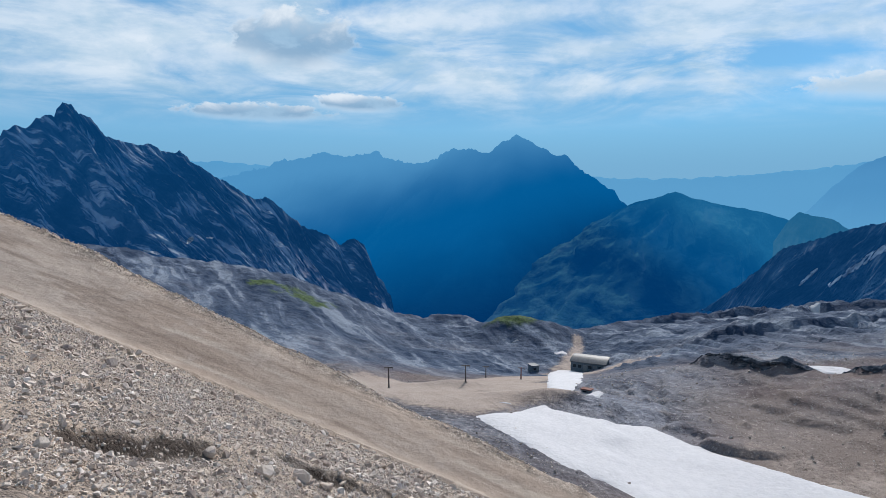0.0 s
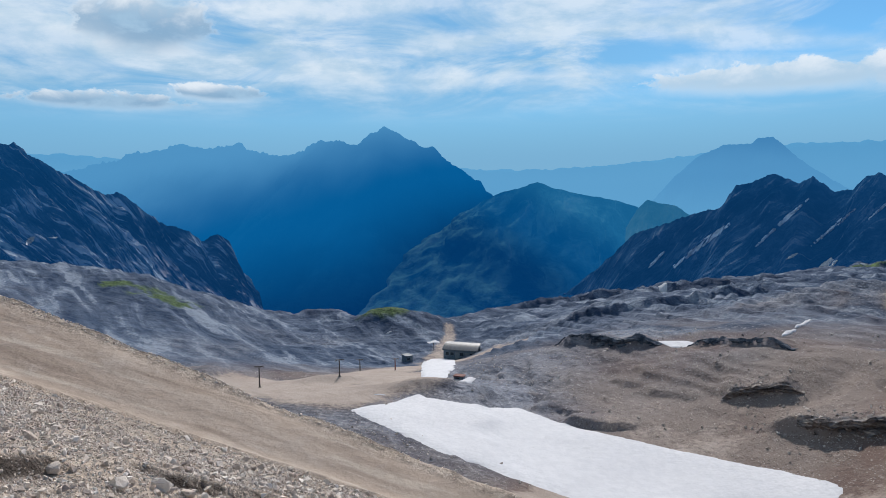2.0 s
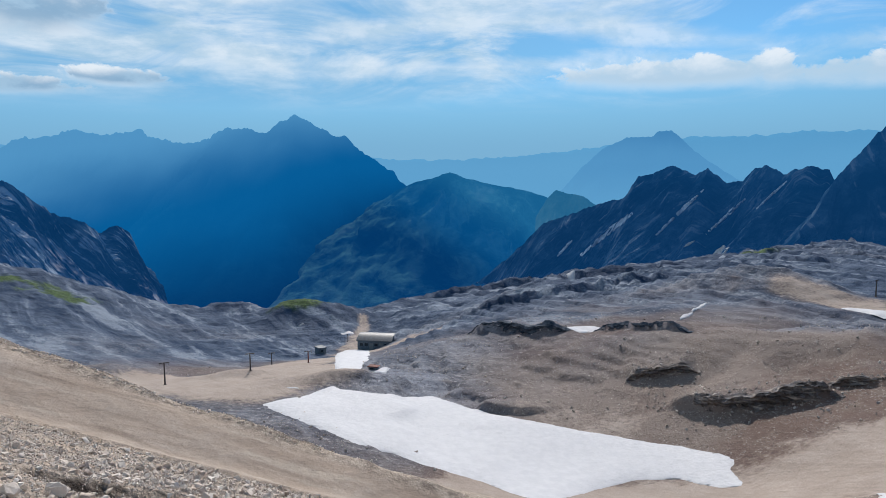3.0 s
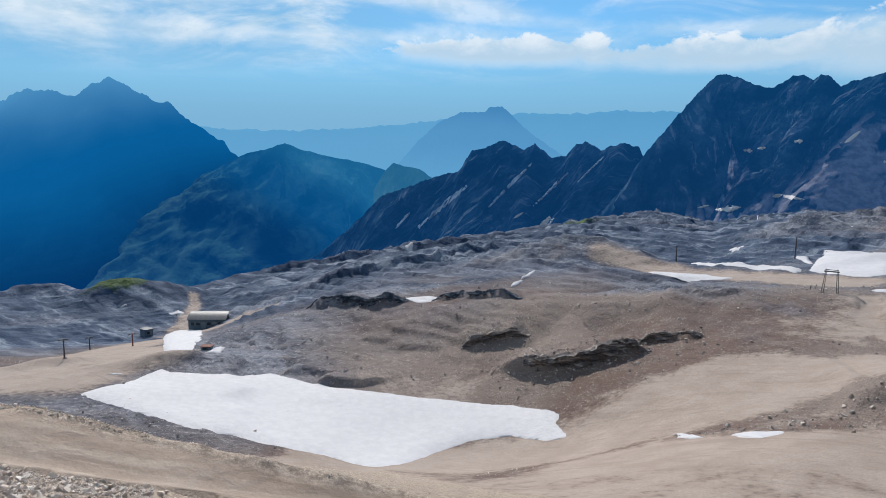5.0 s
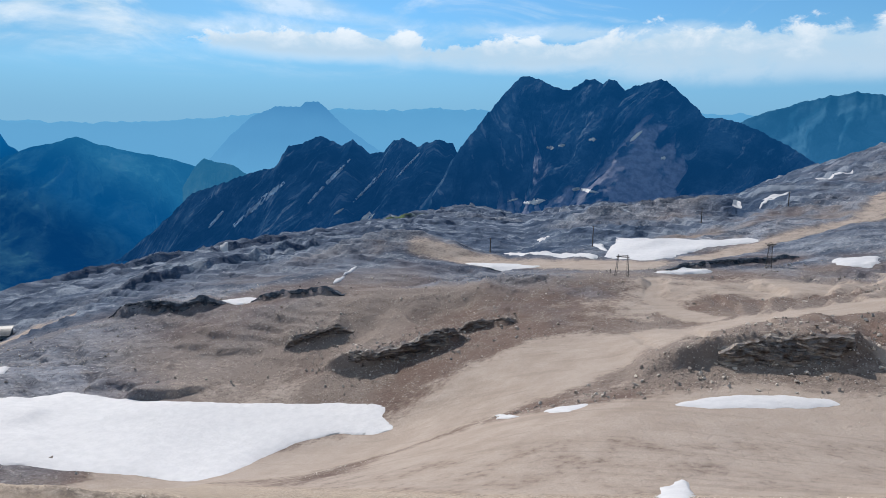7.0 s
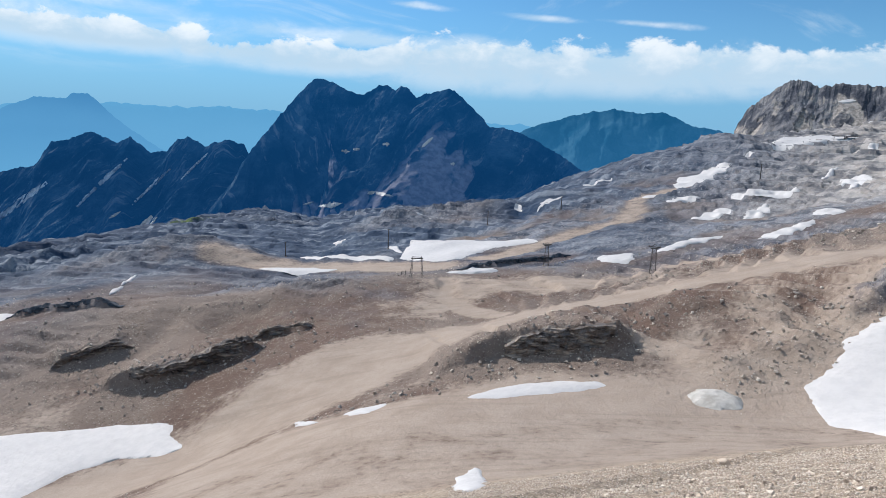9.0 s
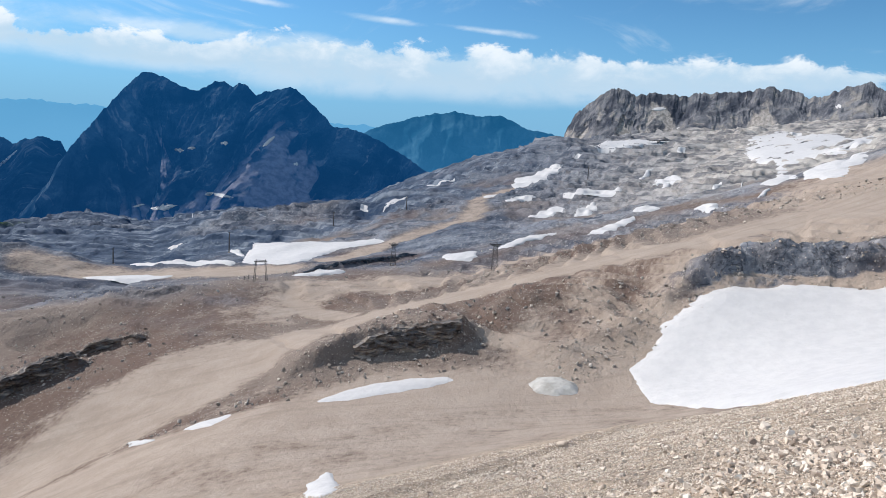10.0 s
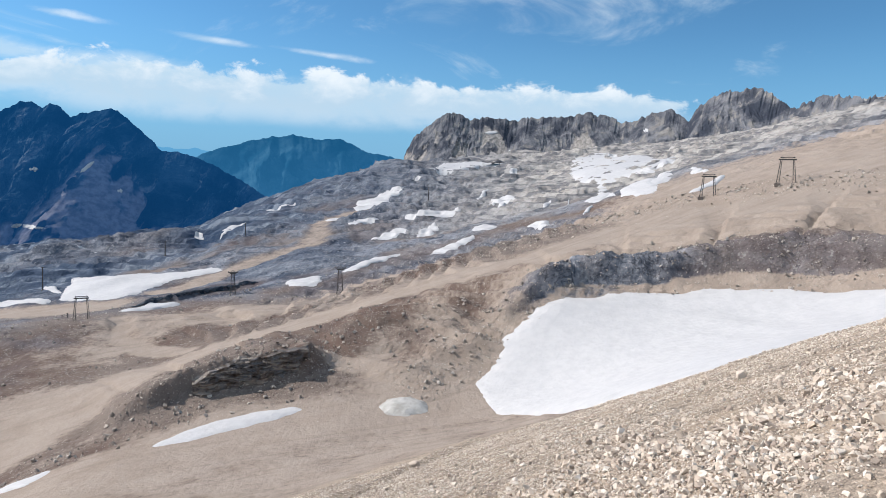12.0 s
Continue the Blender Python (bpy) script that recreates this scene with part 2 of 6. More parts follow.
def line_mask(x, y, line, soft=0.55):
    best = np.zeros_like(x)
    for (x0, y0, w0), (x1, y1, w1) in zip(line, line[1:]):
        dx, dy = x1 - x0, y1 - y0
        k = np.clip(((x - x0) * dx + (y - y0) * dy) / (dx * dx + dy * dy), 0, 1)
        d = np.hypot(x - x0 - k * dx, y - y0 - k * dy)
        w = w0 + k * (w1 - w0)
        best = np.maximum(best, 1 - smooth(d / w, 1 - soft, 1 + soft))
    return best


def scarp_at(x, y, line):
    """Distance behind (+) or before (-) a rock step's foot, and how far along its ends it fades."""
    best, sign, fade = np.full_like(x, 1e9), np.zeros_like(x), np.zeros_like(x)
    p = np.array(line, float)
    s = np.concatenate([[0], np.cumsum(np.linalg.norm(np.diff(p, axis=0), axis=1))])
    for i in range(len(p) - 1):
        dx, dy = p[i + 1] - p[i]
        n2 = dx * dx + dy * dy
        k0 = ((x - p[i, 0]) * dx + (y - p[i, 1]) * dy) / n2
        k = np.clip(k0, 0, 1)
        d = np.hypot(x - p[i, 0] - k * dx, y - p[i, 1] - k * dy)
        near = d < best
        side = np.sign((x - p[i, 0]) * -dy + (y - p[i, 1]) * dx)
        if -p[i, 0] * -dy + -p[i, 1] * dx > 0:
            side = -side
        at = s[i] + k * math.sqrt(n2)
        over = np.maximum(0, np.maximum(-k0, k0 - 1)) * math.sqrt(n2)
        f = smooth(at, 0, s[-1] * 0.22) * (1 - smooth(at, s[-1] * 0.78, s[-1]))
        best, sign, fade = np.where(near, d, best), np.where(near, side, sign), np.where(near, f * (1 - smooth(over, 0, 6)), fade)
    return best * sign, fade


def lie(x, y, fine=True):
    """Height of the ground, and how far it is piste, bare rock, near scree and road there."""
    x, y = np.asarray(x, float), np.asarray(y, float)
    r = np.hypot(x, y)
    az = np.degrees(np.arctan2(x, y))
    jx, jy = x + 6 * fbm(x / 30, y / 30, 3, seed=61) * smooth(r, 60, 200), y + 6 * fbm(x / 30, y / 30, 3, seed=67) * smooth(r, 60, 200)
    piste = np.zeros_like(r)
    for line in PISTES:
        piste = np.maximum(piste, line_mask(jx, jy, line))
    rc = np.minimum(r, 1400) / np.maximum(r, 1e-6)
    val = spline_at(x * rc, y * rc)
    brink = 690 + 130 * smooth(az, 14, 30) + 250 * smooth(az, 34, 55) + 250 * smooth(az, 60, 85)
    val = val - 0.75 * np.maximum(0, r - brink) * smooth(r, brink - 20, brink + 120)
    val = np.maximum(val, -1150)
    for mx, my, mh, ma, mb, turn in MOUNDS:
        c, q = math.cos(radians(turn)), math.sin(radians(turn))
        u, v = ((x - mx) * c + (y - my) * q) / ma, ((y - my) * c - (x - mx) * q) / mb
        val = val + mh * np.exp(-(u * u + v * v) * (1 + 0.5 * fbm(x / 18, y / 18, 3, seed=71)))
    val = val + r * np.tan(np.radians(np.interp(az, *BROW))) * smooth(r, 420, 680) * (1 - smooth(r, 1250, 1500))
    rough = (1 - piste) * smooth(r, 90, 240)
    big = ridged(x / 120, y / 120, 6, 0.55, seed=11)
    lump = fbm(x / 45 + 0.3 * big, y / 45, 5, 0.55, seed=15)
    amp = np.clip(r * 0.009, 0.8, 9.0)
    karst = smooth(r, 300, 480)
    val = val + rough * amp * (0.75 * (big - 0.1) + 0.6 * lump)
    slab = ridged(x / 38 + 0.4 * lump, y / 60, 5, 0.55, seed=29)
    val = val + rough * smooth(r, 330, 520) * (2.0 + 2.0 * smooth(az, 50, 80)) * slab
    # ledges: the beds of the limestone break off in steps
    lean = val + 0.05 * x - 0.02 * y + 2.5 * lump
    step = 3.0 + 4.0 * smooth(r, 350, 900)
    q = lean / step + 0.8 * fbm(x / 60, y / 60, 3, seed=17)
    ledge = (np.floor(q) + smooth(q - np.floor(q), 0.74, 0.98) - q) * step
    beds = rough * smooth(fbm(x / 130, y / 130, 3, seed=19) + 0.25 * karst, -0.05, 0.35)
    val = val + (0.35 + 0.65 * smooth(az, 8, 22)) * beds * ledge
    edge = np.zeros_like(r)
    wx, wy = x + 3.0 * fbm(x / 14, y / 14, 4, 0.6, seed=81), y + 3.0 * fbm(x / 14, y / 14, 4, 0.6, seed=87)
    grey = np.zeros_like(r)
    for number, (h, back, line) in enumerate(SCARPS):
        d, fade = scarp_at(wx, wy, line)
        crag = 1 + 0.35 * fbm(x / 7, y / 7, 4, 0.6, seed=91)
        bank = number in (5, 6, 7)
        rise = smooth(d, 0, (1.9 if bank else 0.6 if number == 3 else 0.35) * h) * np.exp(-np.maximum(d, 0) / back)
        talus = 0.25 * h * np.exp(-np.maximum(-d, 0) / (0.8 * h)) * (d < 0) + 0.25 * h * (d >= 0) * np.exp(-np.maximum(d, 0) / back)
        val = val + fade * (0.75 * h * rise * crag + talus)
        edge = edge if bank else np.maximum(edge, fade * smooth(d, -0.5, 0.3) * (1 - smooth(d, 0.6 * h, 1.3 * h)))
        if number == 4:
            grey = fade * smooth(d, -6.0, -3.5) * (1 - smooth(d, 0.6 * h, 1.3 * h))
    piste = piste * (1 - edge)
    if fine:
        far = smooth(r, 260, 480)
        val = val + (rough * np.clip(r * 0.0024, 0.3, 2.0) + 0.5 * edge) * fbm(x / 9, y / 9, 4, 0.6, seed=21)
        knobs = ridged(x / 24 + 0.5 * lump, y / 24, 4, 0.6, seed=23)
        val = val + rough * (0.35 + 0.65 * far) * (0.55 + 1.0 * smooth(az, 8, 22) - 0.55 * smooth(az, 30, 60)) * np.clip(r * 0.0034, 0.4, 3.0) * np.maximum(knobs, -0.1) + 0.25 * (1 - rough) * fbm(x / 12, y / 12, 4, seed=25)
    # the slope underfoot
    down = (x * FALL_X + y * FALL_Y) / FALL
    along = (-x * FALL_Y + y * FALL_X) / FALL
    slope = -FALL * down
    cut = ROAD_CUT - ROAD_LEAN * along
    level = -FALL * cut - 0.5
    off = (down - cut) / math.hypot(1, ROAD_LEAN)
    wide = np.clip(1.2 + 0.14 * along, 1.8, 7.0)
    bench = np.where(off < 0, np.minimum(slope, level - off * 1.1), np.where(off < wide, np.maximum(slope, level), np.maximum(slope, level - (off - wide) * 0.85)))
    road = smooth(off, -0.2, 0.5) * (1 - smooth(off, wide - 0.9, wide - 0.2)) * smooth(along, -16, -6)
    slope = bench
    slope = slope - 0.35 * np.maximum(0, along - 55) - 0.35 * np.maximum(0, -along - 70)
    slope = slope + 0.03 * np.maximum(0, -along - 8)
    slope = np.minimum(slope, 60)
    dug = np.zeros_like(r)
    for h, back, line in FURROWS:
        d, fade = scarp_at(x + 0.25 * fbm(x / 1.5, y / 1.5, 2, seed=95), y + 0.25 * fbm(x / 1.5, y / 1.5, 2, seed=97), line)
        slope = slope + fade * h * (smooth(d, -0.12, 0.20) * np.exp(-np.maximum(d, 0) / back) - 0.55 * np.exp(-np.abs(d + 0.1) / 0.45))
        dug = np.maximum(dug, smooth(fade, 0.1, 0.5) * smooth(d, -0.12, -0.05) * (1 - smooth(d, 0.06, 0.13)) * smooth(fbm(x / 0.6, y / 0.6, 3, seed=59), -0.8, -0.35))
    near = (1 - road)
    slope = slope + near * (0.35 * fbm(x / 6, y / 6, 4, seed=31) + 0.10 * fbm(x / 0.9, y / 0.9, 4, seed=35)) * smooth(r, 1.0, 6.0) + 0.05 * fbm(x / 2, y / 2, 3, seed=37)
    k = 3.0
    gap = slope - val
    z = np.where(gap > 0, slope, val) + 0.5 * k * np.exp(-np.abs(gap) / k) * smooth(r, 25, 60)
    own = smooth(gap, -1, 2)
    # mask of the far ground whose colour carries painted haze and shadow
    hazed = smooth(r, 270, 470) * (1 - smooth(az, 70, 90) * (1 - 0.3 * smooth(r, 500, 800))) * np.maximum(smooth(fbm(x / 150, y / 150, 4, seed=99), -0.75, 0.0), smooth(r, 480, 620) * (1 - smooth(az, 44, 60)))
    green = np.zeros_like(r)
    for gx, gy, ga, gb in GRASS:
        w = np.hypot((x - gx) / ga, (y - gy) / gb) + 0.9 * fbm(x / 12, y / 12, 4, 0.6, seed=55)
        green = np.maximum(green, 1 - smooth(w, 0.6, 1.1))
    rock = np.maximum(np.maximum(0.5 * edge, 0.9 * beds), rough * smooth(big + 0.5 * lump + 0.75 * karst - 0.3, 0.15, 0.6))
    rock = rock * (1 - 0.85 * smooth(az, 58, 74) * (1 - smooth(r, 290, 350)))
    rock = rock * (1 - 0.8 * smooth(az, 16, 26) * (1 - smooth(r, 255, 320)))
    rock = np.maximum(rock, grey * smooth(az, 84, 90) * (1 - 0.6 * smooth(az, 106, 114)))
    bright = smooth(az, 84, 101) * smooth(r, 360, 520) * (1 - piste)
    trodden = 0.78 * smooth(az, 48, 68) * (1 - smooth(r, 290, 350)) * (1 - edge) * smooth(fbm(x / 40, y / 40, 4, seed=57), -0.5, 0.3)
    basin = smooth(az, 24, 40) * (1 - smooth(az, 96, 110)) * (1 - smooth(r + 6 * fbm(x / 20, y / 20, 3, seed=63), 128, 142))
    trodden = np.maximum(trodden, 0.6 * smooth(az, 15, 21) * (1 - smooth(az, 33, 40)) * (1 - smooth(r, 230, 300)) * (1 - edge) * smooth(fbm(x / 30, y / 30, 4, seed=58), -0.6, 0.2))
    trodden = np.maximum(trodden, 0.85 * smooth(az, 98, 108) * (1 - smooth(r, 380, 450)) * (1 - edge))
    piste = np.maximum(piste, np.maximum(trodden, 0.7 * basin)) * (1 - 0.4 * smooth(r, 330, 450))
    return z, piste * (1 - own), rock * (1 - own), own, road * own, hazed * (1 - piste), green, bright, dug


# ---- materials ----


def material(name):
    m = bpy.data.materials.new(name)
    m.use_nodes = True
    tr = m.node_tree
    p = tr.nodes["Principled BSDF"]
    p.inputs["Specular IOR Level"].default_value = 0.2
    return m, tr, p


def bumped(tr, p, height, strength=0.5, distance=0.1):
    b = tr.nodes.new("ShaderNodeBump")
    b.inputs["Strength"].default_value, b.inputs["Distance"].default_value = strength, distance
    links(tr, (height, b.inputs["Height"]), (b.outputs[0], p.inputs["Normal"]))


def attribute(tr, name):
    n = tr.nodes.new("ShaderNodeAttribute")
    n.attribute_name = name
    return n.outputs["Fac"]


def where(tr):
    return tr.nodes.new("ShaderNodeNewGeometry").outputs["Position"]


def beds_of(tr, pos, along=0.012, across=0.16):
    """Thin bands that follow the beds of the rock."""
    mp = tr.nodes.new("ShaderNodeMapping")
    mp.inputs["Scale"].default_value = (along * 2, along, across * 0.45)
    mp.inputs["Rotation"].default_value = (0.25, -0.35, 0.3)
    links(tr, (pos, mp.inputs[0]))
    return fractal(tr, mp.outputs[0], 1.6, 10, 0.66, 0.15)


def ground_material():
    m, tr, p = material("limestone ground")
    pos = where(tr)
    big, mid, fine = fractal(tr, pos, 0.012, 7), fractal(tr, pos, 0.11, 8, 0.62), fractal(tr, pos, 2.2, 8, 0.65)
    grit, tone = fractal(tr, pos, 9.0, 5, 0.7), fractal(tr, pos, 0.55, 7, 0.65)
    band = beds_of(tr, pos)
    pebble = tr.nodes.new("ShaderNodeTexVoronoi")
    pebble.inputs["Scale"].default_value = 13.0
    links(tr, (pos, pebble.inputs["Vector"]))
    chip = tr.nodes.new("ShaderNodeTexVoronoi")
    chip.inputs["Scale"].default_value = 41.0
    links(tr, (pos, chip.inputs["Vector"]))
    hue = tr.nodes.new("ShaderNodeRGBToBW")
    links(tr, (chip.outputs["Color"], hue.inputs[0]))
    tint = tr.nodes.new("ShaderNodeRGBToBW")
    links(tr, (pebble.outputs["Color"], tint.inputs[0]))
    own = attribute(tr, "scree")
    loose = maths(tr, "MULTIPLY", own, maths(tr, "SUBTRACT", 1.0, attribute(tr, "road")))
    soil = blend(tr, span(tr, big, 0.44, 0.62), (0.135, 0.092, 0.075), (0.205, 0.165, 0.142))
    soil = blend(tr, span(tr, mid, 0.42, 0.70, 0.0, 0.6), soil, (0.220, 0.178, 0.150))
    soil = blend(tr, span(tr, tone, 0.58, 0.68, 0.0, 0.8), soil, (0.33, 0.295, 0.27))
    soil = blend(tr, span(tr, tone, 0.42, 0.35, 0.0, 0.7), soil, (0.105, 0.080, 0.068))
    rock = blend(tr, span(tr, band, 0.44, 0.56), (0.058, 0.074, 0.106), (0.220, 0.238, 0.280))
    rock = blend(tr, span(tr, mid, 0.52, 0.66, 0.0, 0.6), rock, (0.205, 0.185, 0.185))
    rock = blend(tr, span(tr, tone, 0.57, 0.64, 0.0, 0.8), rock, (0.40, 0.40, 0.42))
    swath = tr.nodes.new("ShaderNodeMapping")
    swath.vector_type = "TEXTURE"
    swath.inputs["Rotation"].default_value = (0, 0, -1.09)
    swath.inputs["Scale"].default_value = (85, 21, 30)
    links(tr, (pos, swath.inputs[0]))
    swath = fractal(tr, swath.outputs[0], 1.0, 7, 0.52, 1.1)
    # blue haze and dark shadow swaths of the far ground, put into base colour
    hazed = blend(tr, span(tr, swath, 0.36, 0.62), (0.009, 0.032, 0.076), (0.092, 0.126, 0.186))
    hazed = blend(tr, span(tr, mid, 0.48, 0.60, 0.0, 0.45), hazed, (0.035, 0.058, 0.100))
    hazed = blend(tr, span(tr, maths(tr, "ADD", swath, maths(tr, "MULTIPLY", tone, 0.35)), 0.72, 0.82, 0.0, 0.85), hazed, (0.20, 0.24, 0.295))
    rock = blend(tr, span(tr, swath, 0.40, 0.60, 0.0, 0.55), rock, blend(tr, span(tr, tone, 0.35, 0.6), (0.085, 0.098, 0.125), (0.27, 0.275, 0.295)))
    fissure = maths(tr, "ABSOLUTE", maths(tr, "SUBTRACT", fractal(tr, pos, 0.16, 5, 0.6, 0.8), 0.5))
    rock = blend(tr, span(tr, fissure, 0.0, 0.022, 0.75, 0.0), rock, (0.030, 0.034, 0.045))
    piste = blend(tr, span(tr, mid, 0.3, 0.7), (0.315, 0.256, 0.213), (0.400, 0.334, 0.284))
    piste = blend(tr, span(tr, tone, 0.45, 0.75, 0.0, 0.5), piste, (0.33, 0.262, 0.215))
    scree = blend(tr, span(tr, fine, 0.38, 0.62), (0.31, 0.252, 0.205), (0.65, 0.545, 0.445))
    scree = blend(tr, span(tr, tone, 0.40, 0.66), scree, (0.56, 0.450, 0.350))
    road = blend(tr, span(tr, mid, 0.35, 0.65), (0.335, 0.262, 0.205), (0.425, 0.35, 0.285))
    road = blend(tr, span(tr, tone, 0.5, 0.75, 0.0, 0.6), road, (0.46, 0.39, 0.33))
    lane = tr.nodes.new("ShaderNodeMapping")
    lane.vector_type = "TEXTURE"
    lane.inputs["Rotation"].default_value = (0, 0, -0.29)
    lane.inputs["Scale"].default_value = (8, 0.8, 3)
    links(tr, (pos, lane.inputs[0]))
    lane = fractal(tr, lane.outputs[0], 1.0, 7, 0.62, 0.5)
    road = blend(tr, span(tr, lane, 0.50, 0.66, 0.0, 0.75), road, (0.235, 0.180, 0.140))
    road = blend(tr, span(tr, lane, 0.46, 0.34, 0.0, 0.6), road, (0.50, 0.42, 0.34))
    turf = blend(tr, span(tr, tone, 0.4, 0.6), (0.026, 0.055, 0.020), (0.062, 0.112, 0.034))
    rubble = tr.nodes.new("ShaderNodeTexVoronoi")
    rubble.inputs["Scale"].default_value = 1.5
    links(tr, (pos, rubble.inputs["Vector"]))
    lot = tr.nodes.new("ShaderNodeRGBToBW")
    links(tr, (rubble.outputs["Color"], lot.inputs[0]))
    strewn = maths(tr, "MULTIPLY", span(tr, mid, 0.44, 0.56, 0.25, 1.0), span(tr, rubble.outputs["Distance"], 0.30, 0.42, 1.0, 0.0))
    soil = blend(tr, maths(tr, "MULTIPLY", strewn, span(tr, lot.outputs[0], 0.5, 0.8)), soil, (0.34, 0.30, 0.27))
    soil = blend(tr, maths(tr, "MULTIPLY", strewn, span(tr, lot.outputs[0], 0.42, 0.2, 0.0, 0.8)), soil, (0.075, 0.058, 0.050))
    c = blend(tr, attribute(tr, "rock"), soil, rock)
    c = blend(tr, attribute(tr, "hazed"), c, hazed)
    pale = blend(tr, span(tr, band, 0.42, 0.58), (0.165, 0.165, 0.175), (0.44, 0.42, 0.40))
    pale = blend(tr, span(tr, mid, 0.48, 0.62, 0.0, 0.7), pale, (0.36, 0.330, 0.305))
    c = blend(tr, attribute(tr, "bright"), c, pale)
    piste = blend(tr, maths(tr, "MULTIPLY", strewn, span(tr, lot.outputs[0], 0.55, 0.8, 0.0, 0.16)), piste, (0.52, 0.45, 0.39))
    piste = blend(tr, maths(tr, "MULTIPLY", strewn, span(tr, lot.outputs[0], 0.40, 0.2, 0.0, 0.16)), piste, (0.20, 0.165, 0.14))
    piste = blend(tr, span(tr, fine, 0.42, 0.60, 0.0, 0.28), piste, (0.25, 0.205, 0.172))
    piste = blend(tr, span(tr, big, 0.40, 0.62, 0.0, 0.35), piste, (0.36, 0.305, 0.265))
    ruts = tr.nodes.new("ShaderNodeMapping")
    ruts.vector_type = "TEXTURE"
    ruts.inputs["Rotation"].default_value = (0, 0, -1.19)
    ruts.inputs["Scale"].default_value = (45, 3.2, 10)
    links(tr, (pos, ruts.inputs[0]))
    ruts = fractal(tr, ruts.outputs[0], 1.0, 6, 0.6, 0.6)
    piste = blend(tr, span(tr, ruts, 0.52, 0.64, 0.0, 0.45), piste, (0.26, 0.212, 0.178))
    worn = maths(tr, "ADD", attribute(tr, "piste"), maths(tr, "ADD", maths(tr, "MULTIPLY", maths(tr, "SUBTRACT", mid, 0.5), 0.9), maths(tr, "MULTIPLY", maths(tr, "SUBTRACT", tone, 0.5), 1.1)))
    c = blend(tr, span(tr, worn, 0.22, 0.78), c, piste)
    c = blend(tr, attribute(tr, "scree"), c, scree)
    speck = blend(tr, 1.0, scree, blend(tr, 0.55, (1.25, 1.25, 1.25), tint.outputs[0]), "MULTIPLY")
    speck = blend(tr, 1.0, speck, blend(tr, 0.45, (1.15, 1.15, 1.15), hue.outputs[0]), "MULTIPLY")
    c = blend(tr, maths(tr, "MULTIPLY", own, 0.85), c, speck)
    c = blend(tr, attribute(tr, "road"), c, road)
    c = blend(tr, attribute(tr, "green"), c, turf)
    # brown dug soil, darkened further to paint the shadow under the bank
    c = blend(tr, attribute(tr, "dug"), c, blend(tr, fine, (0.035, 0.026, 0.020), (0.085, 0.064, 0.050)))
    c = blend(tr, 0.35, c, blend(tr, grit, (0.2, 0.2, 0.2), (0.8, 0.8, 0.8)), "OVERLAY")
    links(tr, (c, p.inputs["Base Color"]))
    p.inputs["Roughness"].default_value = 0.95
    swell = fractal(tr, pos, 0.11, 4, 0.5)
    lumps = maths(tr, "MULTIPLY", maths(tr, "MULTIPLY", swell, maths(tr, "ADD", attribute(tr, "rock"), 0.15)), 7.0)
    lumps = maths(tr, "ADD", lumps, maths(tr, "MULTIPLY", maths(tr, "MULTIPLY", swath, attribute(tr, "hazed")), 3.0))
    wild = maths(tr, "MULTIPLY", maths(tr, "SUBTRACT", 1.0, own), span(tr, worn, 0.22, 0.78, 1.0, 0.0))
    lumps = maths(tr, "ADD", lumps, maths(tr, "MULTIPLY", maths(tr, "MULTIPLY", strewn, lot.outputs[0]), maths(tr, "MULTIPLY", wild, 0.6)))
    h = maths(tr, "ADD", lumps, maths(tr, "MULTIPLY", tone, maths(tr, "SUBTRACT", 1.3, own)))
    lumpy = maths(tr, "ADD", maths(tr, "SUBTRACT", tint.outputs[0], pebble.outputs["Distance"]), maths(tr, "MULTIPLY", maths(tr, "SUBTRACT", hue.outputs[0], chip.outputs["Distance"]), 0.45))
    gravel = maths(tr, "MULTIPLY", lumpy, maths(tr, "MULTIPLY", loose, 0.085))
    h = maths(tr, "ADD", h, maths(tr, "ADD", maths(tr, "MULTIPLY", fine, maths(tr, "SUBTRACT", 0.14, maths(tr, "MULTIPLY", attribute(tr, "road"), 0.10))), gravel))
    bumped(tr, p, h, 0.8, 0.6)
    return m


